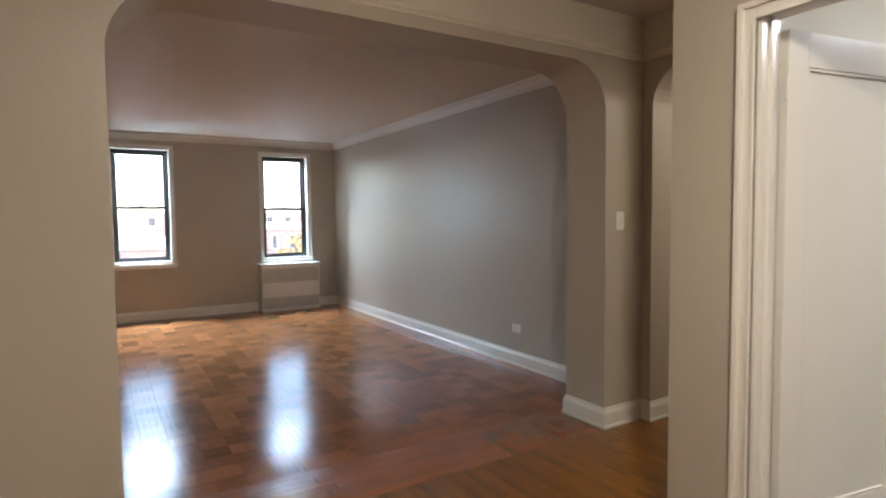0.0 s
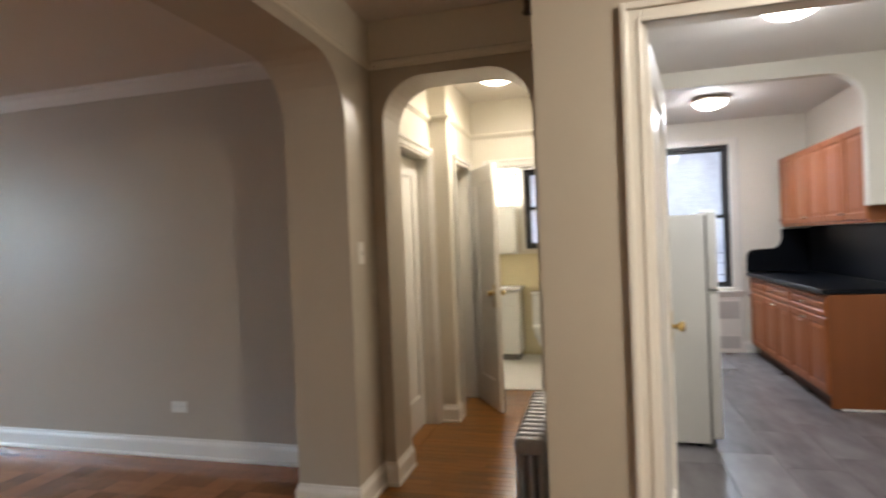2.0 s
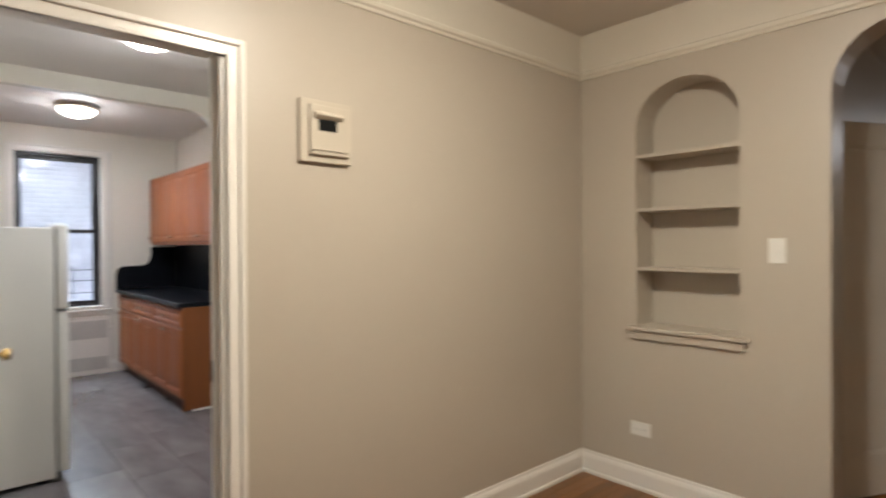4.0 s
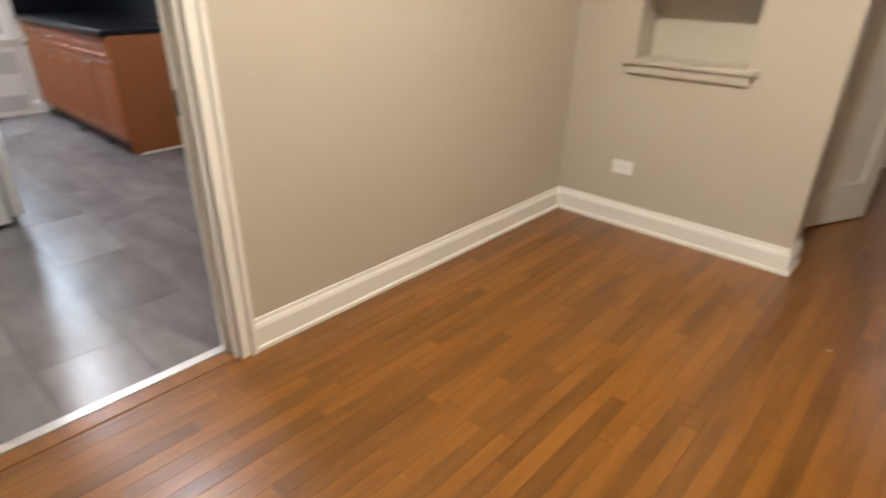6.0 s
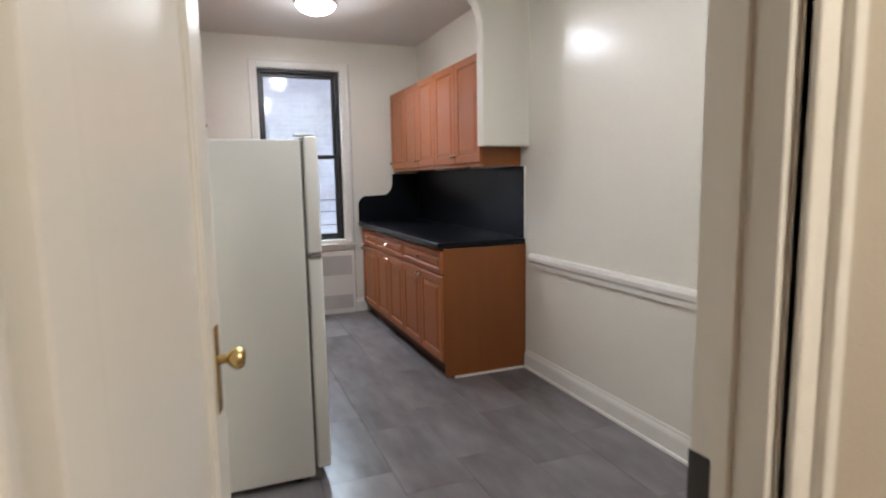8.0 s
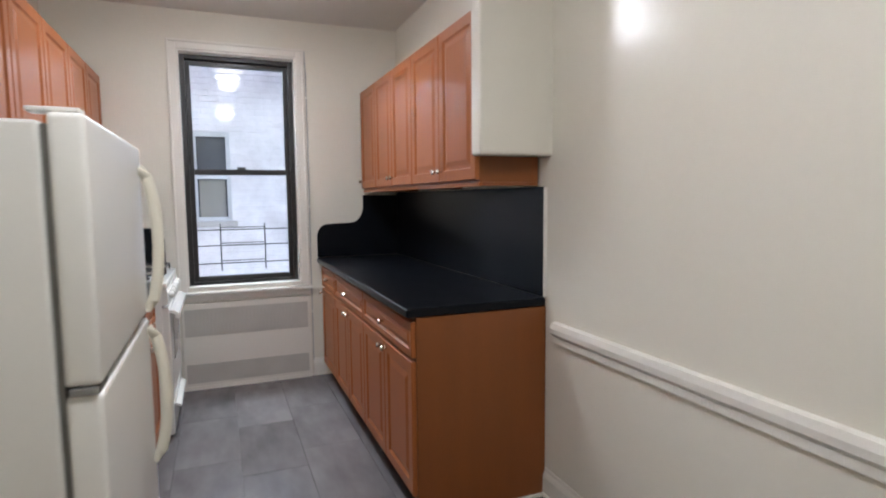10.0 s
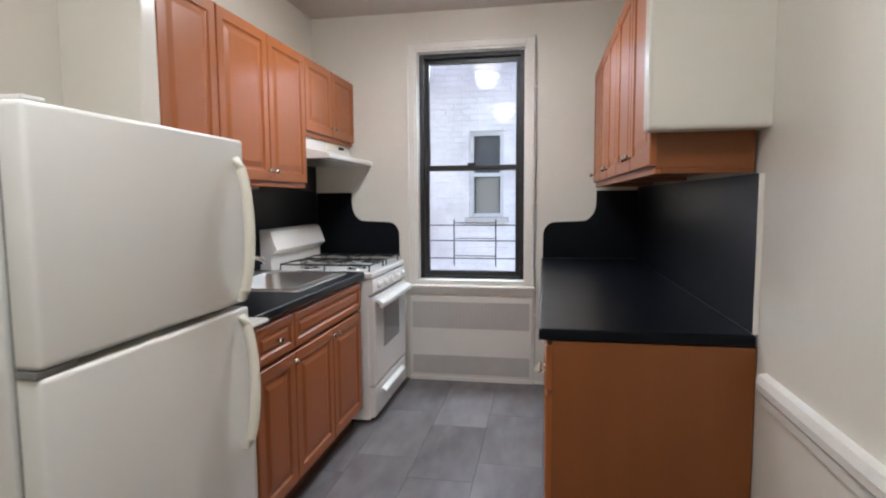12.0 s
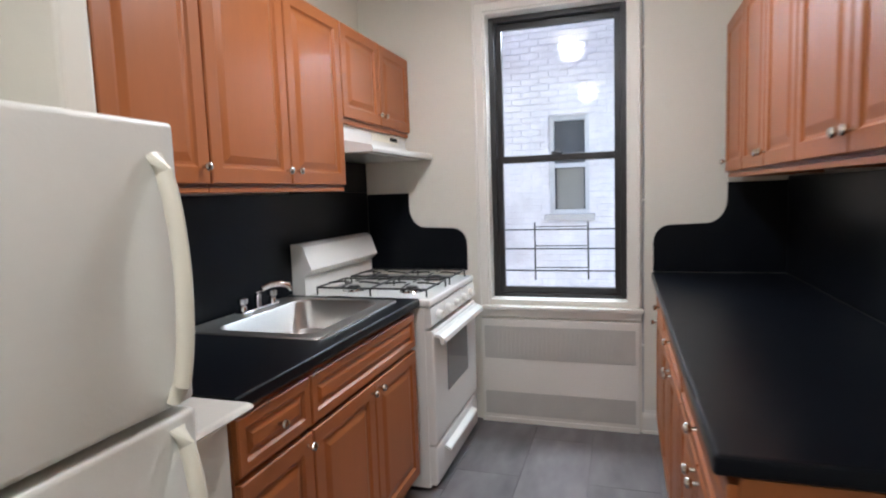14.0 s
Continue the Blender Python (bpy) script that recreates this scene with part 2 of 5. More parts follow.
def lathe(profile, n=24, at=(0, 0, 0), axis="z", bm=None):
    bm = bm or bmesh.new()
    rings = []
    for r, h in profile:
        ring = []
        for i in range(n):
            a = 2 * math.pi * i / n
            p = (r * math.cos(a), r * math.sin(a), h)
            if axis == "y":
                p = (p[0], -p[2], p[1])
            elif axis == "x":
                p = (p[2], p[0], p[1])
            ring.append(bm.verts.new(Vector(p) + Vector(at)))
        rings.append(ring)
    for a, b in zip(rings, rings[1:]):
        for i in range(n):
            bm.faces.new((a[i], a[(i + 1) % n], b[(i + 1) % n], b[i]))
    bm.faces.new(rings[0])
    bm.faces.new(rings[-1])
    return bm


def tube(points, radius, n=8, bm=None, flat=1.0):
    bm = bm or bmesh.new()
    pts = [Vector(p) for p in points]
    rings = []
    for i, p in enumerate(pts):
        d = (pts[min(i + 1, len(pts) - 1)] - pts[max(i - 1, 0)]).normalized()
        ref = Vector((0, 0, 1)) if abs(d.z) < 0.9 else Vector((1, 0, 0))
        s = d.cross(ref).normalized()
        u = s.cross(d)
        rings.append([bm.verts.new(p + radius * (math.cos(2 * math.pi * k / n) * s * flat + math.sin(2 * math.pi * k / n) * u)) for k in range(n)])
    for a, b in zip(rings, rings[1:]):
        for k in range(n):
            bm.faces.new((a[k], a[(k + 1) % n], b[(k + 1) % n], b[k]))
    bm.faces.new(rings[0])
    bm.faces.new(rings[-1])
    return bm


def ringed(w, h, rings, x=0.0, z=0.0, bm=None):
    """A panelled slab in the x-z plane, front to -y: rings of (inset, height in front of the back)."""
    bm = bm or bmesh.new()
    made = []
    for inset, d in rings:
        made.append([bm.verts.new((x + a, -d, z + b)) for a, b in ((inset, inset), (w - inset, inset), (w - inset, h - inset), (inset, h - inset))])
    for a, b in zip(made, made[1:]):
        for k in range(4):
            bm.faces.new((a[k], a[(k + 1) % 4], b[(k + 1) % 4], b[k]))
    bm.faces.new(made[0])
    bm.faces.new(made[-1])
    return bm


RAISED = [(0, 0), (0, 0.015), (0.004, 0.019), (0.050, 0.019), (0.057, 0.011), (0.066, 0.010), (0.088, 0.017), (0.092, 0.018)]
DRAWER = [(0, 0), (0, 0.015), (0.004, 0.019), (0.030, 0.019), (0.036, 0.011), (0.043, 0.010), (0.058, 0.017)]


def knob_bm(x, z, y=0.019, r=0.014):
    return lathe([(0.006, y), (0.005, y + 0.012), (r * 0.8, y + 0.016), (r, y + 0.022), (r * 0.85, y + 0.028), (r * 0.3, y + 0.031)], 12, (x, 0, z), "y")


# ---- shell ----
CEILING_Z = 2.66
H = CEILING_Z

# wall between foyer and kitchen with the doorway
DY0, DY1, DZ = 1.362, 2.124, 2.056
setting("wall_kitchen_side", prism([(-0.99, 0), (DY0, 0), (DY0, DZ + 0.02), (DY1, DZ + 0.02), (DY1, 0), (2.468, 0), (2.468, H), (-0.99, H)], "x", 2.9, 3.005), GREIGE, "greige painted plaster wall with a doorway into the kitchen", "wall")
setting("wall_kitchen_lining", prism([(0.0, 0.0), (DY0, 0), (DY0, DZ + 0.02), (DY1, DZ + 0.02), (DY1, 0), (2.333, 0), (2.333, H), (0.0, H)], "x", 3.006, 3.011), KITCHEN_PAINT, "off-white painted kitchen wall around the doorway", "wall")
setting("wall_hall_south", box(3.0055, 2.339, 0, 7.95, 2.468, H), GREIGE, "greige wall between hall and kitchen ending at a square corner", "wall")
setting("wall_kitchen_north", box(3.011, 2.333, 0, 8.03, 2.3385, H), KITCHEN_PAINT, "off-white glossy kitchen wall behind the sink and stove", "wall")
setting("wall_kitchen_south", box(3.0055, -0.12, 0, 8.03, 0.0, H), KITCHEN_PAINT, "off-white glossy kitchen wall with a chair rail", "wall")
KW0, KW1, KZ0, KZ1 = 0.768, 1.560, 0.730, 2.392
wb = box(8.03, -0.12, 0, 8.26, KW0, H)
box(8.03, KW1, 0, 8.26, 2.51, H, bm=wb)
box(8.03, KW0, 0, 8.26, KW1, KZ0, bm=wb)
box(8.03, KW0, KZ1, 8.26, KW1, H, bm=wb)
setting("wall_kitchen_east", wb, KITCHEN_PAINT, "off-white kitchen end wall with a tall window", "wall")

# dropped arch across the kitchen
beam_pts = [(-0.05, 1.533), (0.340, 1.533)] + arc(0.340 + 0.24, 2.525 - 0.24, 0.24, 180, 90) + arc(2.012 - 0.24, 2.525 - 0.24, 0.24, 90, 0) + [(2.012, 1.533), (2.39, 1.533), (2.39, H + 0.03), (-0.05, H + 0.03)]
beam = setting("trim_kitchen_arch", prism(beam_pts, "x", 5.785, 5.875), KITCHEN_PAINT, "white plaster drop arch with rounded corners between upper cabinets", "arch")
bev = beam.modifiers.new("soft_edges", "BEVEL")
bev.width, bev.segments, bev.limit_method, bev.angle_limit = 0.012, 3, "ANGLE", radians(50)

# foyer south wall: wide arch to the bedroom side and the shelf niche
NX0, NX1, NZ0, NZ1 = 1.982, 2.536, 0.925, 2.275
nm = (NX0 + NX1) / 2
nr = (NX1 - NX0) / 2
south = [(-0.9, 0), (0.05, 0)] + arc(0.05 + 0.26, 2.33 - 0.26, 0.26, 180, 90) + arc(1.600 - 0.26, 2.33 - 0.26, 0.26, 90, 0) + [(1.600, 0), (nm, 0), (nm, NZ0), (NX0, NZ0)]
south += arc(nm, NZ1 - 0.24, nr, 180, 90, rz=0.24) + [(nm, H), (-0.9, H)]
sb = prism(south, "y", -1.01, -0.82)
east = [(nm, 0), (2.9, 0), (2.9, H), (nm, H)] + list(reversed(arc(nm, NZ1 - 0.24, nr, 0, 90, rz=0.24))) + [(NX1, NZ0), (nm, NZ0)]
prism(east, "y", -1.01, -0.82, bm=sb)
setting("wall_foyer_south", sb, GREIGE, "greige foyer wall with an arched shelf niche and a wide archway", "wall")
setting("wall_niche_back", box(1.95, -1.04, 0.85, 2.62, -1.012, 2.45), GREIGE, "greige back of the arched wall niche", "wall")

# foyer north wall with the living room arch
setting("wall_foyer_north", prism(arch_outline(-0.9, 4.30, H, 0.952, 3.657, 2.325, 0.30), "y", 3.508, 3.858), GREIGE, "thick greige wall with a wide round-cornered arch", "wall")
setting("wall_hall_arch", prism(arch_outline(2.470, 3.507, H, 2.585, 3.434, 2.330, 0.25), "x", 4.01, 4.29), GREIGE, "greige wall with a narrow round-cornered hall arch", "wall")
setting("wall_foyer_west", box(-1.05, -1.01, 0, -0.9, 3.858, H), GREIGE, "plain greige foyer wall", "wall")

# living room
LX0, LX1, LY0, LY1, LH = -0.35, 4.175, 3.858, 9.650, 2.57
setting("wall_living_east", box(LX1, LY0 + 0.001, 0, LX1 + 0.115, LY1 + 0.3, LH + 0.1), GREIGE, "long greige living room wall with a soft sheen", "wall")
setting("wall_living_west", box(LX0 - 0.15, LY0 + 0.001, 0, LX0, LY1 + 0.3, LH + 0.1), GREIGE, "plain greige living room wall", "wall")
WINS = [(1.060, 1.775, 0.800, 2.355), (3.025, 3.725, 0.780, 2.340)]
wb = bmesh.new()
xs = [LX0] + [v for w in WINS for v in w[:2]] + [LX1]
for i in range(0, 6, 2):
    box(xs[i], LY1, 0, xs[i + 1], LY1 + 0.3, LH + 0.1, bm=wb)
for a, b, c, d in WINS:
    box(a, LY1, 0, b, LY1 + 0.3, c, bm=wb)
    box(a, LY1, d, b, LY1 + 0.3, LH + 0.1, bm=wb)
setting("wall_living_north", wb, GREIGE, "greige living room wall with two double-hung windows", "wall")

# hall, closet and bath
hb = prism([(4.291, 0), (4.43, 0), (4.43, 2.04), (5.094, 2.04), (5.094, 0), (5.164, 0), (5.164, H), (4.291, H)], "y", 3.50, 3.62)
setting("wall_hall_north", hb, CREAM, "cream hall wall around a closet doorway", "wall")
setting("wall_hall_pilaster", box(5.165, 3.354, 0, 5.240, 3.62, H), CREAM, "cream square pilaster beside the linen closet", "wall")
setting("wall_hall_linen", prism([(5.241, 0), (5.35, 0), (5.35, 2.02), (5.85, 2.02), (5.85, 0), (6.08, 0), (6.08, H), (5.241, H)], "y", 3.358, 3.45), CREAM, "cream hall wall with a linen closet opening", "wall")
setting("wall_linen_back", box(5.22, 3.85, 0, 6.08, 3.90, H), CREAM, "cream closet back", "wall")
setting("wall_linen_side", box(5.89, 3.451, 0, 5.93, 3.849, H), CREAM, "cream closet side", "wall")
setting("wall_closet_back", box(4.30, 3.863, 0, 5.22, 3.92, H), CREAM, "cream closet back", "wall")
setting("wall_bath_west", prism([(2.468, 0), (2.60, 0), (2.60, 2.05), (3.19, 2.05), (3.19, 0), (3.90, 0), (3.90, H), (2.468, H)], "x", 6.08, 6.2), CREAM, "cream wall with the bathroom doorway", "wall")
BWY0, BWY1, BWZ0, BWZ1 = 2.66, 3.10, 1.270, 2.235
wb = box(7.75, 2.468, 0, 7.95, BWY0, H)
box(7.75, BWY1, 0, 7.95, 3.90, H, bm=wb)
box(7.75, BWY0, 0, 7.95, BWY1, BWZ0, bm=wb)
box(7.75, BWY0, BWZ1, 7.95, BWY1, H, bm=wb)
setting("wall_bath_east", wb, CREAM, "cream bathroom wall with a small window", "wall")
setting("wall_bath_north", box(6.2, 3.90, 0, 7.95, 4.0, H), CREAM, "cream bathroom wall", "wall")
setting("trim_bath_tile", box(7.742, 2.470, 0, 7.749, 3.898, 1.215), BATH_TILE, "cream yellow bathroom wall tile wainscot", "tile")

# bedroom passage
setting("wall_passage_east", box(1.78, -4.2, 0, 1.9, -1.01, H), GREIGE, "greige passage wall with closet doors", "wall")
setting("wall_passage_west", box(-0.25, -4.2, 0, -0.1, -1.01, H), GREIGE, "plain greige passage wall", "wall")
setting("wall_bedroom_east", box(2.4, -7.05, 0, 2.55, -4.2, H), GREIGE, "plain greige bedroom wall", "wall")
setting("wall_bedroom_return", box(1.78, -4.2, 0, 2.4, -4.08, H), GREIGE, "greige bedroom return wall", "wall")
setting("wall_bedroom_west", box(-1.35, -7.05, 0, -1.2, -4.2, H), GREIGE, "plain greige bedroom wall", "wall")
setting("wall_bedroom_front", box(-1.2, -4.2, 0, -0.1, -4.08, H), GREIGE, "plain greige bedroom wall", "wall")
setting("wall_bedroom_south", box(-1.35, -7.05, 0, 2.55, -6.90, H), CREAM, "pale bedroom wall with a radiator before it", "wall")

# ceilings
setting("ceiling_foyer", box(-1.05, -1.01, H, 4.30, 3.858, H + 0.1), CEIL, "dull off-white foyer ceiling", "ceiling")
setting("ceiling_kitchen", box(3.007, -0.12, H - 0.006, 8.26, 2.339, H - 0.001), CEIL, "off-white kitchen ceiling", "ceiling")
setting("ceiling_kitchen_slab", box(4.301, -0.12, H + 0.001, 8.26, 2.469, H + 0.1), CEIL, "ceiling slab over the kitchen", "ceiling")
setting("ceiling_hall", box(4.301, 2.470, H, 7.95, 4.0, H + 0.1), CEIL, "off-white hall and bathroom ceiling", "ceiling")
setting("ceiling_living", box(LX0 - 0.15, LY0, LH, LX1 + 0.15, LY1 + 0.3, LH + 0.1), CEIL, "smooth off-white living room ceiling", "ceiling")
setting("ceiling_bedroom", box(-1.35, -7.05, H, 2.55, -1.011, H + 0.1), CEIL, "off-white bedroom ceiling", "ceiling")

# floor slabs under the finishes
setting("floor_base_foyer", box(-1.05, -7.05, -0.12, 3.0, 3.60, -0.012), SUBFLOOR, "dark gap below oak strips", "floor")
setting("floor_base_hall", box(3.001, 2.40, -0.12, 6.14, 4.0, -0.0125), SUBFLOOR, "dark gap below oak strips", "floor")
setting("floor_base_living", box(LX0 - 0.1, 3.601, -0.12, LX1 + 0.1, LY1 + 0.1, -0.0115), SUBFLOOR, "dark gap below parquet", "floor")
setting("floor_base_kitchen", box(3.001, -0.1, -0.12, 8.2, 2.399, -0.004), GROUT, "dark grout bed below kitchen tiles", "floor")
setting("floor_bath", box(6.141, 2.40, -0.12, 7.9, 3.95, 0.006), BATH_FLOOR, "white tiled bathroom floor", "floor")
setting("floor_bedroom_far", box(1.66, -7.05, -0.12, 2.55, -4.1, -0.002), SUBFLOOR, "oak bedroom floor edge", "floor")


# ---- mouldings ----
BASE = [(0, 0), (0.022, 0), (0.022, 0.016), (0.015, 0.022), (0.015, 0.095), (0.011, 0.108), (0.006, 0.118), (0.004, 0.132), (0, 0.134)]
RAIL = [(0, 2.385), (0.008, 2.388), (0.012, 2.400), (0.022, 2.408), (0.024, 2.425), (0.014, 2.434), (0, 2.436)]
CHAIR = [(0, 0.729), (0.014, 0.731), (0.016, 0.759), (0.028, 0.774), (0.030, 0.796), (0.022, 0.818), (0, 0.822)]
COVE = [(0, 2.470), (0.010, 2.472), (0.013, 2.484), (0.020, 2.510), (0.036, 2.540), (0.056, 2.554), (0.060, LH), (0, LH)]


def moulding(name, profile, x0, y0, x1, y1, nx, ny, mat, label, category, miter0=0.0, miter1=0.0):
    """A profile along a straight line at a wall whose face looks along (nx, ny). miter: how much each end grows with the profile's depth."""
    bm = bmesh.new()
    d = Vector((x1 - x0, y1 - y0, 0)).normalized()
    rows = []
    for (ex, ey, s, mt) in ((x0, y0, -1, miter0), (x1, y1, 1, miter1)):
        rows.append([bm.verts.new((ex + nx * (u + 0.0005) + d.x * s * mt * u, ey + ny * (u + 0.0005) + d.y * s * mt * u, h)) for u, h in profile])
    n = len(profile)
    for i in range(n):
        bm.faces.new((rows[0][i], rows[0][(i + 1) % n], rows[1][(i + 1) % n], rows[1][i]))
    caps = [bm.faces.new(rows[0]), bm.faces.new(rows[1])]
    for f in caps:
        f.normal_update()
    bmesh.ops.triangulate(bm, faces=caps)
    return tagged(finish(bm, name, mat), label, category, kind="structure")


def baseboard(*a, m0=0.0, m1=0.0):
    return moulding("baseboard", BASE, *a, TRIM, "white painted stepped baseboard", "baseboard", m0, m1)


def rail(*a, m0=0.0, m1=0.0):
    return moulding("trim_picture_rail", RAIL, *a, CREAM, "cream painted picture rail moulding", "moulding", m0, m1)


baseboard(2.9, -0.82, 2.9, 1.297, -1, 0, m0=-1)
baseboard(2.9, 2.189, 2.9, 2.468, -1, 0, m1=1)
baseboard(2.9, 2.468, 6.08, 2.468, 0, 1, m0=1)
baseboard(1.600, -0.82, 2.9, -0.82, 0, 1, m0=1, m1=-1)
baseboard(1.600, -1.01, 1.600, -0.82, -1, 0, m1=1)
baseboard(3.657, 3.508, 4.01, 3.508, 0, -1, m0=1, m1=-1)
baseboard(3.657, 3.508, 3.657, 3.858, -1, 0, m0=1, m1=1)
baseboard(4.01, 3.434, 4.01, 3.508, -1, 0, m0=1, m1=-1)
baseboard(4.01, 3.434, 4.29, 3.434, 0, -1, m0=1, m1=1)
baseboard(4.01, 2.468, 4.01, 2.585, -1, 0, m0=-1, m1=1)
baseboard(4.01, 2.585, 4.29, 2.585, 0, 1, m0=1, m1=1)
baseboard(-0.9, 3.508, 0.952, 3.508, 0, -1, m1=1)
baseboard(0.952, 3.508, 0.952, 3.858, 1, 0, m0=1, m1=1)
baseboard(LX1, LY0, LX1, LY1, -1, 0, m0=-1, m1=-1)
baseboard(3.657, LY0, LX1, LY0, 0, 1, m0=1, m1=-1)
baseboard(LX0, LY1, 2.92, LY1, 0, -1)
baseboard(3.82, LY1, LX1, LY1, 0, -1, m1=-1)
baseboard(5.165, 3.354, 5.240, 3.354, 0, -1, m0=1, m1=1)
baseboard(5.165, 3.354, 5.165, 3.50, -1, 0, m0=1)
baseboard(5.240, 3.354, 5.240, 3.358, 1, 0, m0=1)
baseboard(5.262, 3.358, 5.293, 3.358, 0, -1)
baseboard(5.907, 3.358, 6.08, 3.358, 0, -1)
baseboard(3.015, 0.0, 5.818, 0.0, 0, 1)
baseboard(8.03, 0.0, 8.03, 0.70, -1, 0)
baseboard(-1.2, -6.90, 2.4, -6.90, 0, 1)
baseboard(1.78, -4.2, 1.78, -1.01, -1, 0)
moulding("trim_chair_rail", CHAIR, 3.015, 0.0, 5.745, 0.0, 0, 1, TRIM, "white painted moulded chair rail", "chair rail")
moulding("trim_chair_rail", CHAIR, 3.011, 0.0, 3.011, 1.295, 1, 0, TRIM, "white painted moulded chair rail", "chair rail")

rail(2.9, -0.82, 2.9, 2.468, -1, 0, m0=-1, m1=1)
rail(2.9, 2.468, 4.01, 2.468, 0, 1, m0=1, m1=-1)
rail(-0.9, -0.82, 2.9, -0.82, 0, 1, m1=-1)
rail(-0.9, 3.508, 4.01, 3.508, 0, -1, m1=-1)
rail(4.01, 2.468, 4.01, 3.508, -1, 0, m0=-1, m1=-1)
HALL_RAIL = [(u, h - 0.07) for u, h in RAIL]


def hall_rail(*a, m0=0.0, m1=0.0):
    return moulding("trim_picture_rail", HALL_RAIL, *a, CREAM, "cream painted picture rail moulding", "moulding", m0, m1)


hall_rail(4.291, 3.50, 5.165, 3.50, 0, -1, m1=-1)
hall_rail(5.165, 3.354, 5.165, 3.50, -1, 0, m0=1, m1=-1)
hall_rail(5.165, 3.354, 5.240, 3.354, 0, -1, m0=1, m1=1)
hall_rail(5.241, 3.358, 6.08, 3.358, 0, -1, m1=-1)
hall_rail(6.08, 2.468, 6.08, 3.358, -1, 0, m0=-1, m1=-1)

# pale frieze above the rail
for i, (x0, y0, x1, y1) in enumerate([(2.896, -0.816, 2.8995, 2.472), (-0.9, -0.8195, 2.896, -0.816), (-0.9, 3.504, 4.006, 3.5075), (4.006, 2.472, 4.0095, 3.504), (2.896, 2.4685, 4.006, 2.472)]):
    setting("trim_frieze", box(x0, y0, 2.436, x1, y1, H - 0.001), CREAM, "cream painted frieze band above the picture rail", "frieze")

for a in ((LX0, LY1, LX1, LY1, 0, -1), (LX1, LY0, LX1, LY1, -1, 0), (LX0, LY0, LX0, LY1, 1, 0), (LX0, LY0, LX1, LY0, 0, 1)):
    moulding("trim_cornice", COVE, *a, CEIL, "painted plaster cove cornice", "cornice", -1.0, -1.0)

# kitchen doorway trim
def door_casing(name, m, w, h, cw, label):
    """A moulded casing round an opening of width w and height h, in the x-z plane, face to -y, opening from x=0."""
    t = thing(name, m, label, "door frame", kind="structure")
    for a, b in ((-cw, 0.0), (w, w + cw)):
        out = a if a < 0 else b
        s = 1 if a < 0 else -1
        bm = box(a, -0.016, 0, b, 0, h + cw, 0.002)
        box(min(out, out + s * 0.022), -0.030, 0, max(out, out + s * 0.022), -0.0005, h + cw, 0.005, bm=bm)
        inn = b if a < 0 else a
        box(min(inn, inn - s * 0.014), -0.022, 0, max(inn, inn - s * 0.014), -0.0005, h + 0.014, 0.004, bm=bm)
        part("casing", bm, TRIM, t)
    bm = box(0.0005, -0.016, h, w - 0.0005, 0, h + cw, 0.002)
    box(-cw + 0.022, -0.0295, h + cw - 0.022, w + cw - 0.022, -0.0005, h + cw, 0.005, bm=bm)
    box(0.0, -0.0215, h, w, -0.0005, h + 0.014, 0.004, bm=bm)
    part("head_casing", bm, TRIM, t)
    return t


def jamb(t, w, h, depth, head=None):
    head = head or h - 0.0135
    for a, b in ((-0.002, 0.014), (w - 0.014, w + 0.002)):
        bm = box(a, -0.012 if head < h else 0.0005, 0, b, depth, head - 0.0005, 0.001)
        s = b if a < w / 2 else a - 0.010
        box(s, 0.045, 0, s + 0.010, depth - 0.045, head - 0.0005, 0.001, bm=bm)
        part("jamb", bm, TRIM, t)
    part("head_jamb", box(-0.002, -0.012 if head < h else 0.0005, head, w + 0.002, depth, max(head + 0.006, h + 0.002), 0.001), TRIM, t)


kd = door_casing("door_frame", pose(2.9, DY1, 0, 0, 0, -90), DY1 - DY0, DZ, 0.064, "white painted moulded door casing of the kitchen doorway")
jamb(kd, DY1 - DY0, DZ, 0.111, DZ + 0.015)
strike = part("strike_plate", box(DY1 - DY0 - 0.0165, 0.078, 0.885, DY1 - DY0 - 0.014, 0.112, 0.965, 0.0005), IRON, kd, "dark metal strike plate")
part("threshold", box(0.001, 0.070, -0.004, DY1 - DY0 - 0.001, 0.112, 0.009, 0.003), STEEL, kd, "bright metal threshold strip")
part("saddle", box(0.001, 0.0, -0.010, DY1 - DY0 - 0.001, 0.069, 0.005, 0.003), OAK_REST, kd, "worn oak saddle")


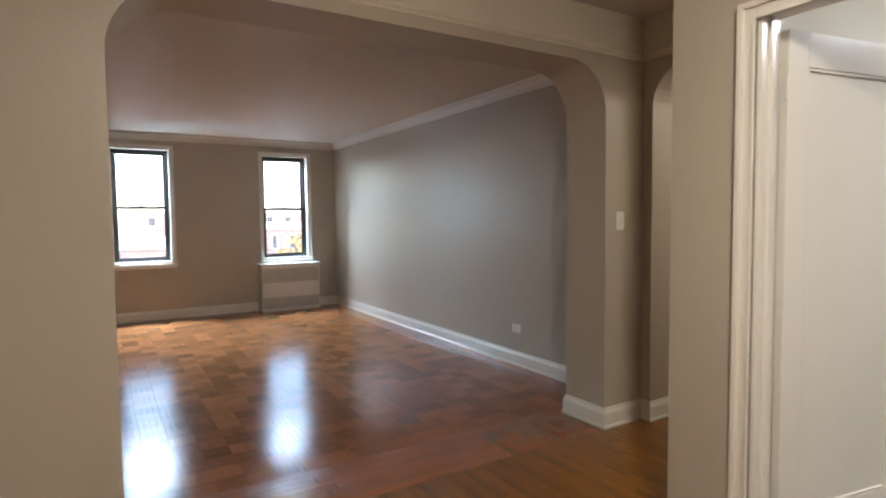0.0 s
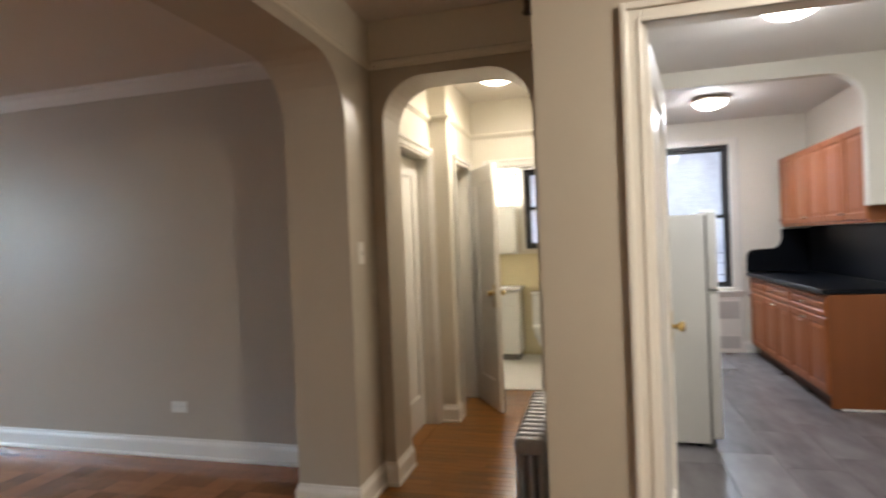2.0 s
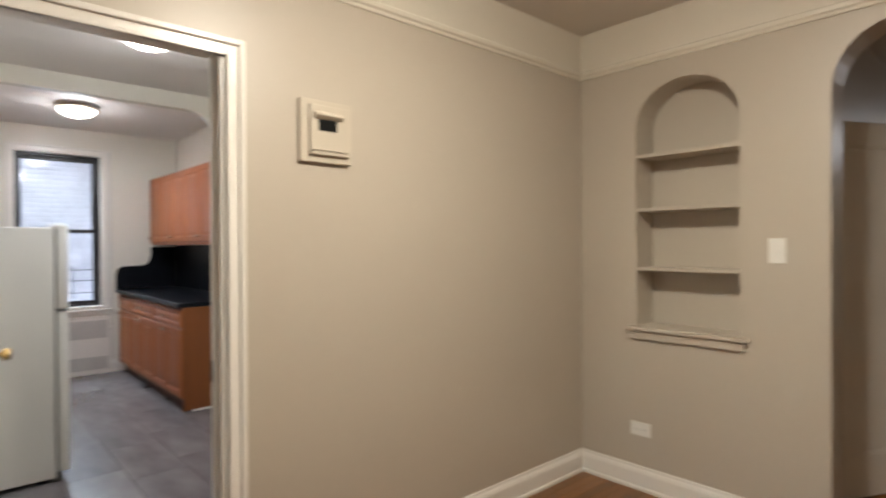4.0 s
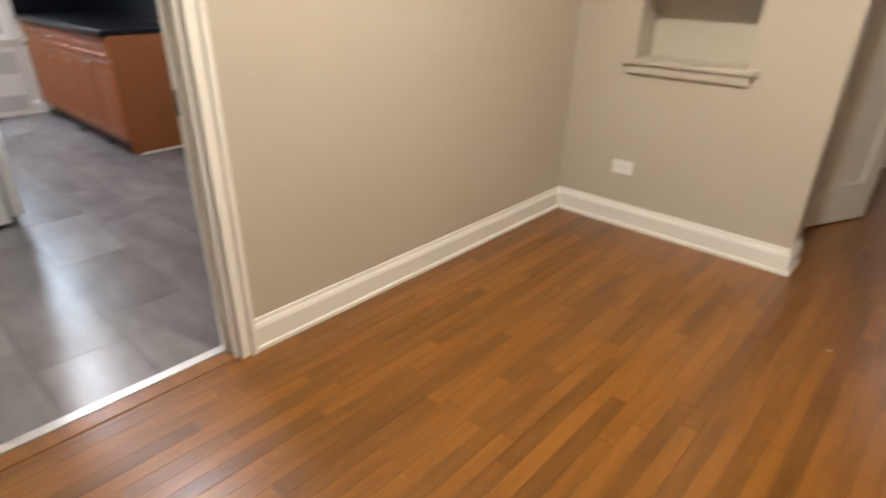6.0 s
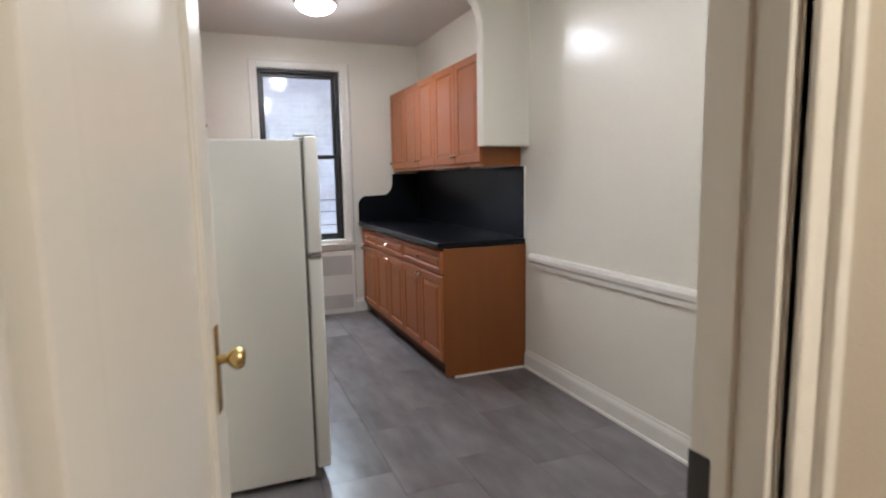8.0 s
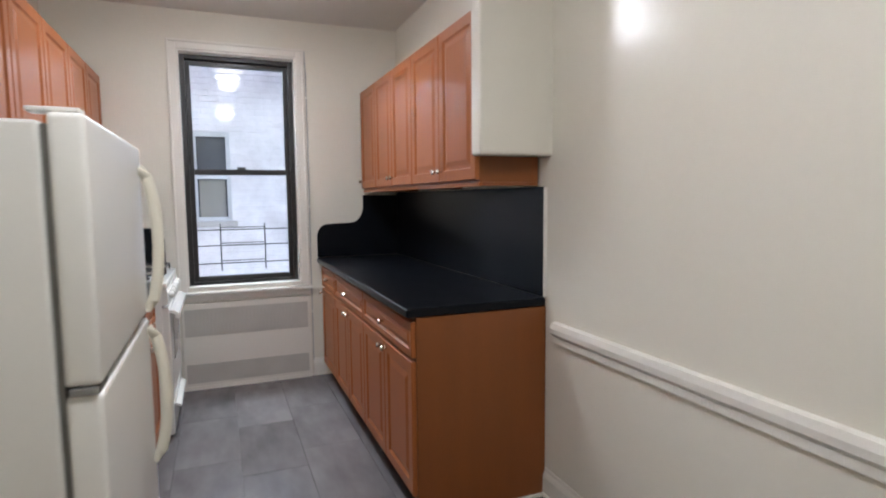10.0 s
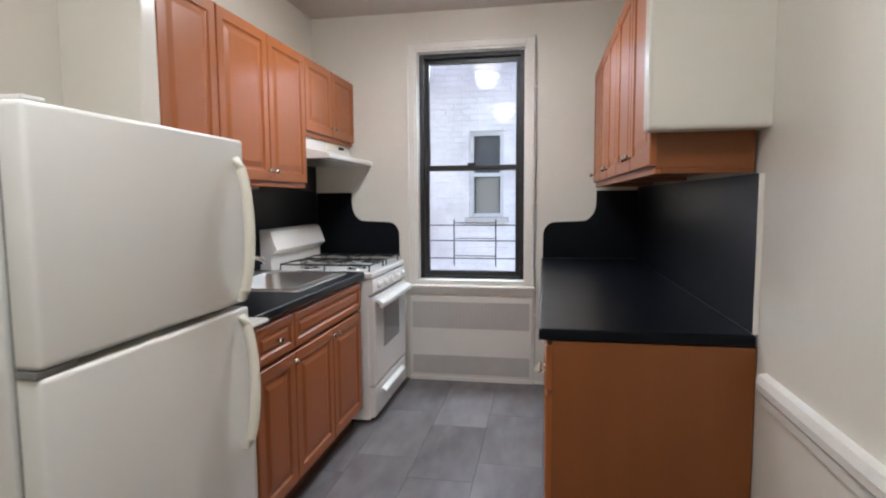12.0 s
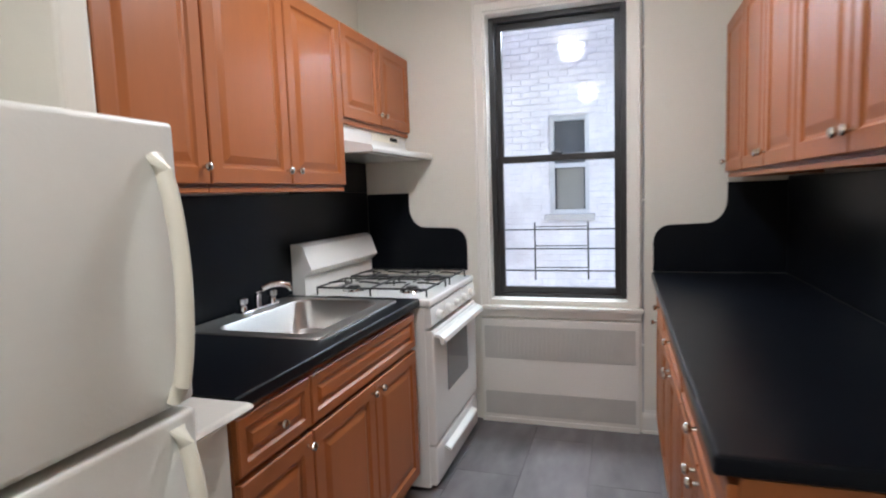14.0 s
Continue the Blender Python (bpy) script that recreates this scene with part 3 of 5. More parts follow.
def panel_leaf(name, m, w, h, label, knob_side=1, mat=TRIM, brass=True):
    """A door leaf hinged at x=0, thickness along y, with one tall sunk panel on both faces."""
    t = thing(name, m, label, "door")
    th = 0.036
    bm = bmesh.new()
    st, lo, hi = 0.105, 0.235, 0.125
    box(0, -th / 2, 0.008, st, th / 2, h, 0.002, bm=bm)
    box(w - st, -th / 2, 0.008, w, th / 2, h, 0.002, bm=bm)
    box(st, -th / 2, 0.008, w - st, th / 2, lo, 0.001, bm=bm)
    box(st, -th / 2, h - hi, w - st, th / 2, h, 0.001, bm=bm)
    part("leaf", bm, mat, t)
    bm = bmesh.new()
    for s in (-1, 1):
        for a, b, c, d in ((st, st + 0.012, lo, h - hi), (w - st - 0.012, w - st, lo, h - hi), (st + 0.012, w - st - 0.012, lo, lo + 0.012), (st + 0.012, w - st - 0.012, h - hi - 0.012, h - hi)):
            box(a, min(0, s * 0.014), c, b, max(0, s * 0.014), d, 0.003, bm=bm)
    box(st + 0.001, -0.006, lo + 0.001, w - st - 0.001, 0.006, h - hi - 0.001, bm=bm)
    part("panel", bm, mat, t)
    if brass:
        for s in (-1, 1):
            a = th / 2
            plate = part("escutcheon", box(w - 0.072, s * a if s < 0 else a, 0.845, w - 0.034, s * (a + 0.003) if s < 0 else a + 0.003, 1.030, 0.001) if s > 0 else box(w - 0.072, -a - 0.003, 0.845, w - 0.034, -a, 1.030, 0.001), BRASS, t, "worn brass escutcheon plate")
            kb = lathe([(0.011, a + 0.002), (0.009, a + 0.020), (0.017, a + 0.027), (0.024, a + 0.037), (0.025, a + 0.045), (0.020, a + 0.054), (0.007, a + 0.057)], 18, (0, 0, 0), "y")
            if s > 0:
                bmesh.ops.scale(kb, vec=(1, -1, 1), verts=kb.verts)
            bmesh.ops.translate(kb, vec=(w - 0.053, 0, 0.958), verts=kb.verts)
            part("knob", kb, BRASS, t, "round brass door knob", True)
    for z in (0.22, 1.78):
        part("hinge", lathe([(0.006, z), (0.006, z + 0.09)], 8, (-0.004, -th / 2 + 0.002 if knob_side > 0 else th / 2, 0)), IRON if not brass else TRIM, t)
    return t


panel_leaf("kitchen_door", pose(3.034, DY1 - 0.020, 0.005, 0, 0, -10), 0.735, 2.030, "white painted one-panel door standing open into the kitchen")

# hall doors
hd = door_casing("door_frame", pose(4.43, 3.50, 0, 0, 0, 0), 0.664, 2.04, 0.066, "white painted casing of the hall closet door")
jamb(hd, 0.664, 2.04, 0.12)
part("saddle", box(0.001, -0.01, -0.008, 0.663, 0.118, 0.007, 0.003), OAK_REST, hd, "worn oak door saddle")
panel_leaf("hall_closet_door", pose(4.449, 3.600, 0.012, 0, 0, 0), 0.624, 1.995, "white painted panel door standing nearly shut in the hall", brass=False)
door_casing("door_frame", pose(5.35, 3.358, 0, 0, 0, 0), 0.50, 2.02, 0.055, "white painted casing of the linen closet")
for z in (0.475, 0.890, 1.255, 1.550):
    sh = thing("closet_shelf", pose(5.35, 3.455, z), "white painted linen closet shelf board", "shelf", "linen closet shelves")
    part("board", box(-0.105, 0, 0, 0.535, 0.39, 0.02, 0.003), TRIM, sh)
    part("cleat", box(-0.105, 0, -0.04, -0.090, 0.38, -0.001, 0.002), TRIM, sh)
bd = door_casing("door_frame", pose(6.08, 3.19, 0, 0, 0, -90), 0.59, 2.05, 0.066, "white painted casing of the bathroom doorway")
jamb(bd, 0.59, 2.05, 0.12)
panel_leaf("linen_closet_door", pose(5.862, 3.318, 0.005, 0, 0, 180 + 31), 0.535, 2.00, "white painted panel door of the linen closet standing open", knob_side=-1)

# passage doors seen through the wide archway
for (x, y, rz, w) in ((1.735, -1.42, -116, 0.62), (1.735, -2.10, -113, 0.60), (1.735, -2.80, -113, 0.62)):
    panel_leaf("passage_door", pose(x, y, 0.005, 0, 0, rz), w, 2.03, "white painted panel door standing open in the dim passage")


# ---- windows ----
def sash_window(name, m, w, h, depth, label, meet=0.5, sill=True, cas=0.06):
    """A dark double-hung window in an opening w by h. Local: x across, +y outdoors, wall face at y=0, sash at depth."""
    t = thing(name, m, label, "window", kind="structure")
    fw = 0.045
    bm = box(0, depth, 0, fw, depth + 0.09, h, 0.004)
    box(w - fw, depth, 0, w, depth + 0.09, h, 0.004, bm=bm)
    box(fw, depth, 0, w - fw, depth + 0.09, 0.035, 0.004, bm=bm)
    box(fw, depth, h - 0.04, w - fw, depth + 0.09, h, 0.004, bm=bm)
    part("window_frame", bm, SASH, t)
    zm = h * meet
    for nm_, y0, z0, z1 in (("lower_sash", depth + 0.012, 0.035, zm + 0.02), ("upper_sash", depth + 0.048, zm - 0.02, h - 0.04)):
        s = 0.032
        bm = box(fw, y0, z0, fw + s, y0 + 0.03, z1, 0.003)
        box(w - fw - s, y0, z0, w - fw, y0 + 0.03, z1, 0.003, bm=bm)
        box(fw + s, y0, z0, w - fw - s, y0 + 0.03, z0 + 0.036, 0.003, bm=bm)
        box(fw + s, y0, z1 - 0.036, w - fw - s, y0 + 0.03, z1, 0.003, bm=bm)
        sash = part(nm_, bm, SASH, t)
        pane = part("pane", box(fw + s - 0.004, y0 + 0.013, z0 + 0.03, w - fw - s + 0.004, y0 + 0.017, z1 - 0.03), GLASS, sash, "clear glass pane")
        pane.visible_shadow = False
    part("latch", box(w / 2 - 0.03, depth - 0.006, zm + 0.02, w / 2 + 0.03, depth + 0.03, zm + 0.036, 0.004), SASH, t)
    # painted reveal boards
    bm = box(0.0, 0.0, 0.0, 0.012, depth, h, 0.001)
    box(w - 0.012, 0.0, 0.0, w, depth, h, 0.001, bm=bm)
    box(0.012, 0.0, h - 0.012, w - 0.012, depth, h, 0.001, bm=bm)
    part("reveal", bm, TRIM, t)
    for a, b in ((-cas, 0.0), (w, w + cas)):
        bm = box(a, -0.016, -0.02, b, -0.0005, h + cas, 0.003)
        o = (a, a + 0.016) if a < 0 else (b - 0.016, b)
        box(o[0], -0.026, -0.02, o[1], -0.0005, h + cas, 0.004, bm=bm)
        part("casing", bm, TRIM, t)
    bm = box(0.0005, -0.016, h, w - 0.0005, -0.0005, h + cas, 0.003)
    box(-cas + 0.016, -0.0255, h + cas - 0.016, w + cas - 0.016, -0.0005, h + cas, 0.004, bm=bm)
    part("head_casing", bm, TRIM, t)
    if sill:
        bm = box(0.012, -0.005, -0.001, w - 0.012, depth, 0.012, 0.002)
        box(-cas - 0.015, -0.045, -0.045, w + cas + 0.015, -0.0005, -0.021, 0.006, bm=bm)
        box(-cas, -0.024, -0.085, w + cas, -0.0005, -0.046, 0.004, bm=bm)
        part("window_sill", bm, TRIM, t)
    return t


sash_window("window_kitchen", pose(8.03, KW1, KZ0, 0, 0, -90), KW1 - KW0, KZ1 - KZ0, 0.095, "tall dark-framed double-hung kitchen window with white casing")
for i, (a, b, c, d) in enumerate(WINS):
    sash_window("window_living", pose(a, LY1, c), b - a, d - c, 0.10, "dark-framed double-hung living room window with white casing", meet=0.485, sill=True, cas=0.05)
sash_window("window_bath", pose(7.75, BWY1, BWZ0, 0, 0, -90), BWY1 - BWY0, BWZ1 - BWZ0, 0.06, "small dark-framed bathroom window", sill=False, cas=0.04)

cable = thing("window_cable", pose(8.026, KW0 - 0.072, 0), "thin grey cable clipped down beside the window casing", "cable")
part("wire", tube([(0, 0, 0.12), (0.0, 0.002, 0.9), (-0.002, -0.002, 1.6), (0, 0.0, 2.30), (-0.001, 0.006, 2.44)], 0.0035, 6), GREY_PAINT, cable, smooth=True)
for z in (0.5, 1.3, 2.1):
    part("clip", box(-0.006, -0.007, z, 0.003, 0.007, z + 0.012, 0.002), PLASTIC, cable)

# guard rails outside the kitchen window
gr = thing("window_guard", pose(8.315, 0, 0), "thin black iron guard rails outside the kitchen window", "window guard")
for z in (0.770, 0.875, 1.012, 1.132):
    part("bar", tube([(0, 0.74, z), (0, 1.60, z)], 0.005, 6), IRON, gr)
for y in (1.003, 1.327):
    part("upright", tube([(0.008, y, 0.815), (0.008, y, 1.177)], 0.005, 6), IRON, gr)
for z in (0.893, 1.029, 1.149):
    part("short_bar", tube([(0.012, 1.003, z), (0.012, 1.327, z)], 0.004, 6), IRON, gr)


lg = thing("window_guard", pose(3.025, LY1 + 0.235, 0), "thin dark horizontal bars outside the living room window", "window guard")
for z in (0.905, 1.625):
    part("bar", tube([(0.0, 0, z), (0.70, 0, z)], 0.007, 6), IRON, lg)

# ---- radiator covers ----
def radiator_cover(m, w, h, depth, label, flush=False):
    t = thing("radiator_cover", m, label, "radiator cover")
    part("front_panel", box(0.0, -depth, 0.0, w, -0.002, h, 0.006), TRIM, t)
    up = part("upper_grille", box(0.02, -depth - 0.004, h * 0.62, w - 0.02, -depth + 0.001, h * 0.93, 0.001), GRILLE, t, "grey perforated metal grille")
    slat = None
    for i in range(int((w - 0.20) / 0.026)):
        if slat is None:
            first = part("slat", box(0.0, -depth - 0.0075, h * 0.66, 0.011, -depth - 0.0042, h * 0.89, 0.001), GRILLE, up)
            slat, one = first.data, first
        else:
            one = new("slat", slat)
            one.parent = up
        one.location = (0.09 + i * 0.026, 0, 0)
    part("lower_grille", box(0.02, -depth - 0.004, 0.05, w - 0.02, -depth + 0.001, h * 0.30, 0.001), GRILLE, t, "grey perforated metal grille")
    part("base_strip", box(0.0, -depth - 0.012, 0.0, w, -depth - 0.0045, 0.03, 0.003), TRIM, t)
    if not flush:
        part("top_board", box(-0.02, -depth - 0.02, h + 0.001, w + 0.02, -0.002, h + 0.024, 0.005), TRIM, t)
    return t


radiator_cover(pose(8.03, 1.610, 0, 0, 0, -90), 0.895, 0.630, 0.022, "white painted radiator panel with grey mesh grilles below the window", True)
radiator_cover(pose(2.93, LY1, 0), 0.88, 0.690, 0.22, "white metal radiator cover below the living room window")


def column_radiator(m, n, h, label):
    t = thing("radiator", m, label, "radiator")
    pitch = 0.058
    for i in range(n):
        bm = bmesh.new()
        for y in (0.03, 0.075, 0.12):
            tube([(i * pitch + 0.029, y, 0.09), (i * pitch + 0.029, y, h - 0.02)], 0.016, 8, bm=bm)
        box(i * pitch + 0.003, 0.01, h - 0.07, i * pitch + 0.055, 0.14, h, 0.024, 3, bm=bm)
        box(i * pitch + 0.003, 0.01, 0.065, i * pitch + 0.055, 0.14, 0.13, 0.024, 3, bm=bm)
        if i in (0, n - 1):
            box(i * pitch + 0.012, 0.025, 0.0, i * pitch + 0.046, 0.05, 0.07, 0.006, bm=bm)
            box(i * pitch + 0.012, 0.10, 0.0, i * pitch + 0.046, 0.135, 0.07, 0.006, bm=bm)
        part("section", bm, SILVER_PAINT, t, smooth=True)
    part("valve", lathe([(0.02, 0.0), (0.022, 0.06), (0.03, 0.065), (0.03, 0.10), (0.012, 0.11)], 12, (-0.05, 0.075, 0.0)), BRASS, t, "small worn valve")
    return t


column_radiator(pose(3.25, 2.500, 0), 13, 0.575, "silver-painted cast-iron column radiator against the hall wall")
column_radiator(pose(1.00, -6.86, 0), 8, 0.62, "silver-painted cast-iron radiator in the far bedroom")


# ---- lamps ----
def dome_light(x, y, z, watts, color, frost, label, r=0.165, up=0.28):
    t = thing("ceiling_light", pose(x, y, z), label, "ceiling light", "dome ceiling lights")
    part("base_ring", lathe([(r * 0.78, 0.0), (r * 0.80, -0.014), (r * 0.95, -0.020), (r * 0.97, -0.038), (r * 0.90, -0.044), (r * 0.5, -0.044)], 32), NICKEL, t, "brushed metal ring", True)
    dome = part("shade", lathe([(r * 0.88, -0.045), (r * 0.86, -0.060), (r * 0.72, -0.085), (r * 0.48, -0.103), (r * 0.2, -0.111), (0.012, -0.112)], 32), frost, t, "glowing frosted glass dome", True)
    dome.visible_shadow = False
    part("finial", lathe([(0.010, -0.112), (0.012, -0.120), (0.004, -0.128)], 12), NICKEL, t, smooth=True)
    lamp = new("ceiling_light_glow", bpy.data.lights.new("ceiling_light_glow", "POINT"))
    lamp.data.energy, lamp.data.color, lamp.data.shadow_soft_size = up * watts, color, 0.11
    lamp.location = (0, 0, -0.15)
    lamp.parent = t
    down = new("ceiling_light_glow", bpy.data.lights.new("ceiling_light_glow", "AREA"))
    down.data.shape, down.data.size, down.data.energy, down.data.color = "DISK", 0.2, 0.42 * watts, color
    down.location = (0, 0, -0.131)
    down.parent = t
    return t


dome_light(4.50, 1.20, H - 0.007, KITCHEN_W, COOL, FROST, "round frosted glass ceiling light near the kitchen door")
dome_light(6.80, 1.195, H - 0.007, KITCHEN_W, COOL, FROST, "round frosted glass ceiling light before the kitchen window")
dome_light(5.16, 2.955, H, HALL_W, WARM, FROST_WARM, "round frosted glass ceiling light in the hall", up=0.06)
dome_light(1.55, 1.02, H, FOYER_W, WARM, FROST_WARM, "round frosted glass ceiling light in the foyer", up=0.48)
# added lamp, out of view, that brightens the bedroom beyond the passage
dome_light(0.4, -5.6, H, BED_W, COOL, FROST, "unseen dome lamp added to light the far bedroom")


# ---- kitchen cabinets ----
def carcass(w, depth, z0, z1, bm=None):
    return box(0.001, 0.0, z0, w - 0.001, depth, z1, 0.002, bm=bm)


def add_door(t, x, z, w, h, knob=None, rings=RAISED, name="door"):
    d = part(name, ringed(w - 0.007, h - 0.007, rings, x + 0.0035, z + 0.0035), CHERRY, t)
    if knob:
        part("knob", knob_bm(x + knob[0], z + knob[1]), NICKEL, d, "round satin nickel knob", True)
    return d


def base_unit(m, w, doors, label, false_drawer=False, knob_left=False):
    t = thing("base_cabinet", m, label, "cabinet", "kitchen base cabinets")
    if false_drawer:
        bm = carcass(w, 0.62, 0.10, 0.735)
        box(0.001, 0.0, 0.7355, w - 0.001, 0.018, 0.876, 0.001, bm=bm)
    else:
        bm = carcass(w, 0.62, 0.10, 0.876)
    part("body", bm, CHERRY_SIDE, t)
    part("toe_kick", box(0.002, 0.05, 0.0, w - 0.002, 0.61, 0.099, 0.001), KICK, t)
    add_door(t, 0, 0.705, w, 0.155, None if false_drawer else (w / 2, 0.077), DRAWER, "drawer_front")
    n = w / doors
    for i in range(doors):
        if doors == 2:
            k = (n - 0.035, 0.545) if i == 0 else (0.035, 0.545)
        else:
            k = (0.035, 0.545) if knob_left else (n - 0.035, 0.545)
        add_door(t, i * n, 0.115, n, 0.58, k)
    return t


def wall_unit(m, w, z0, z1, doors, label, knob_left=False):
    t = thing("wall_cabinet", m, label, "cabinet", "kitchen wall cabinets")
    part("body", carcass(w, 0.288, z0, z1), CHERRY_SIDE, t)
    part("light_rail", box(0.001, -0.004, z0 - 0.018, w - 0.001, 0.016, z0 - 0.0005, 0.003), CHERRY, t)
    if z0 < 1.5:
        for x in (0.001, w - 0.017):
            part("side_skirt", box(x, 0.0165, z0 - 0.017, x + 0.016, 0.286, z0 - 0.0005, 0.001), CHERRY_SIDE, t)
    n = w / doors
    for i in range(doors):
        k = ((n - 0.035) if (i == 0 and doors == 2) or (doors == 1 and not knob_left) else 0.035, 0.055)
        add_door(t, i * n, z0 + 0.006, n, z1 - z0 - 0.012, k)
    return t


LB = 1.695
base_unit(pose(5.870, LB, 0), 0.335, 1, "cherry-stained raised-panel base cabinet with one drawer beside the refrigerator")
base_unit(pose(6.206, LB, 0), 0.870, 2, "cherry-stained raised-panel sink cabinet with a false drawer front", True)
UL = 2.038
wall_unit(pose(5.880, UL, 0), 0.383, 1.422, 2.180, 1, "cherry-stained single-door wall cabinet above the refrigerator end")
wall_unit(pose(6.264, UL, 0), 0.902, 1.422, 2.180, 2, "cherry-stained two-door wall cabinet above the sink")
wall_unit(pose(7.168, UL, 0), 0.852, 1.735, 2.180, 2, "short cherry-stained two-door wall cabinet above the range hood")
RB = 0.612
base_unit(pose(6.655, RB, 0, 0, 0, 180), 0.826, 2, "cherry-stained base cabinet with a plain veneered end panel")
base_unit(pose(7.450, RB, 0, 0, 0, 180), 0.794, 2, "cherry-stained two-door base cabinet with a drawer")
base_unit(pose(7.955, RB, 0, 0, 0, 180), 0.504, 1, "cherry-stained single-door base cabinet beside the window", knob_left=True)
UR = 0.296
wall_unit(pose(6.728, UR, 0, 0, 0, 180), 0.845, 1.425, 2.155, 2, "cherry-stained two-door wall cabinet behind the plaster arch")
wall_unit(pose(7.510, UR, 0, 0, 0, 180), 0.781, 1.425, 2.155, 2, "cherry-stained two-door wall cabinet over the counter")
wall_unit(pose(7.922, UR, 0, 0, 0, 180), 0.410, 1.425, 2.155, 1, "cherry-stained narrow wall cabinet beside the window", knob_left=True)
fl = thing("end_panel", pose(5.820, 0.0, 0), "brown veneered end panel with a white floor strip", "panel")
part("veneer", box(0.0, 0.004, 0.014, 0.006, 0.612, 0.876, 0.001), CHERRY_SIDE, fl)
part("floor_strip", box(-0.012, 0.024, 0.0, -0.0005, 0.545, 0.018, 0.004), TRIM, fl, "white quarter-round strip")

# counters and splashes
rc = thing("worktop", pose(0, 0, 0), "black laminate worktop with a rounded front edge and tall splash", "worktop", "worktops")
part("top", box(5.812, 0.008, 0.878, 8.004, 0.655, 0.916, 0.010, 3), LAMINATE, rc)
part("splash", box(5.826, 0.001, 0.917, 8.020, 0.012, 1.404, 0.001), LAMINATE, rc)


def scroll(y_wall, s, bm=None):
    """The curved end splash on the window wall: full height at the side wall, an ogee down to a round nose."""
    pts = [(0.012, 0.917), (0.012, 1.385), (0.285, 1.385)]
    pts += [(0.285 + 0.10 * (1 - math.cos(radians(a))), 1.385 - 0.085 - 0.125 * math.sin(radians(a))) for a in range(0, 91, 15)]
    pts += [(0.56 - 0.17 * (1 - i / 6) + 0.0, 1.175 - 0.006 * i / 6) for i in range(1, 6)]
    pts += [(0.56 + 0.085 * math.sin(radians(a)), 1.075 + 0.094 * math.cos(radians(a))) for a in range(0, 91, 15)]
    pts += [(0.645, 0.917)]
    return prism([(y_wall + s * a, b) for a, b in pts], "x", 8.018, 8.028, bm=bm)


part("end_splash", scroll(0.0, 1), LAMINATE, rc)
part("caulk", box(5.8195, 0.0005, 0.918, 5.8255, 0.016, 1.403, 0.001), TRIM, rc, "rough white caulk line")
lc = thing("worktop", pose(0, 0, 0), "black laminate worktop cut out for a steel sink", "worktop", "worktops")
SX0, SX1, SY0, SY1 = 6.405, 7.035, 1.770, 2.200
nose = arc(1.664 + 0.009, 0.916 - 0.009, 0.009, 90, 180) + arc(1.664 + 0.009, 0.878 + 0.009, 0.009, 180, 270)
bm = prism(nose + [(SY0, 0.878), (SY0, 0.916)], "x", 5.862, 7.115)
box(5.862, SY1, 0.878, 7.115, 2.320, 0.916, 0.0, bm=bm)
box(5.862, SY0, 0.878, SX0, SY1, 0.916, 0.0, bm=bm)
box(SX1, SY0, 0.878, 7.115, SY1, 0.916, 0.0, bm=bm)
part("top", bm, LAMINATE, lc)
part("splash", box(5.60, 2.321, 0.917, 8.016, 2.3325, 1.400, 0.001), LAMINATE, lc)
part("range_splash", box(7.170, 2.321, 1.4005, 8.016, 2.3325, 1.578, 0.001), LAMINATE, lc)
part("end_splash", scroll(2.333, -1), LAMINATE, lc)

# sink and faucet
sk = thing("sink", pose(6.706, 2.016, 0.917), "stainless steel drop-in kitchen sink", "sink")


def bowl():
    bm = bmesh.new()
    rings = []
    for hx, hy, z, r in ((0.333, 0.282, 0.0, 0.03), (0.331, 0.280, 0.006, 0.03), (0.322, 0.271, 0.003, 0.03), (0.298, 0.208, 0.003, 0.06), (0.290, 0.200, 0.006, 0.06), (0.284, 0.194, 0.0, 0.06), (0.272, 0.182, -0.12, 0.07), (0.235, 0.150, -0.155, 0.07), (0.05, 0.04, -0.160, 0.03)):
        ring = []
        for cx, cy, a0 in ((1, 1, 0), (-1, 1, 90), (-1, -1, 180), (1, -1, 270)):
            for k in range(6):
                a = radians(a0 + 18 * k)
                ring.append(bm.verts.new((cx * (hx - r) + r * math.cos(a), cy * (hy - r) + r * math.sin(a) - (0.022 if hx < 0.3 else 0), z)))
        rings.append(ring)
    n = len(rings[0])
    for a, b in zip(rings, rings[1:]):
        for k in range(n):
            bm.faces.new((a[k], a[(k + 1) % n], b[(k + 1) % n], b[k]))
    bm.faces.new(rings[-1])
    return bm


part("basin", bowl(), STEEL, sk, "brushed steel basin", True)
part("drain", lathe([(0.045, -0.1595), (0.042, -0.157), (0.015, -0.158)], 20, (0, -0.02, 0)), CHROME, sk, "round drain", True)
fa = thing("faucet", pose(6.780, 2.262, 0.9205), "chrome two-handle kitchen faucet with a low arched spout", "faucet")
part("deck_plate", box(-0.125, -0.022, 0.0, 0.125, 0.022, 0.012, 0.006, 3), CHROME, fa, smooth=True)
part("spout", tube([(0, 0, 0.01), (-0.002, 0, 0.040), (0.0, -0.004, 0.066), (0.012, -0.016, 0.086), (0.035, -0.042, 0.099), (0.062, -0.074, 0.100), (0.080, -0.098, 0.090), (0.084, -0.103, 0.066)], 0.014, 10), CHROME, fa, smooth=True)
for s in (-1, 1):
    h = part("handle", lathe([(0.018, 0.012), (0.016, 0.03), (0.012, 0.034), (0.020, 0.042), (0.021, 0.062), (0.012, 0.068)], 14, (s * 0.10, 0, 0)), CHROME, fa, smooth=True)

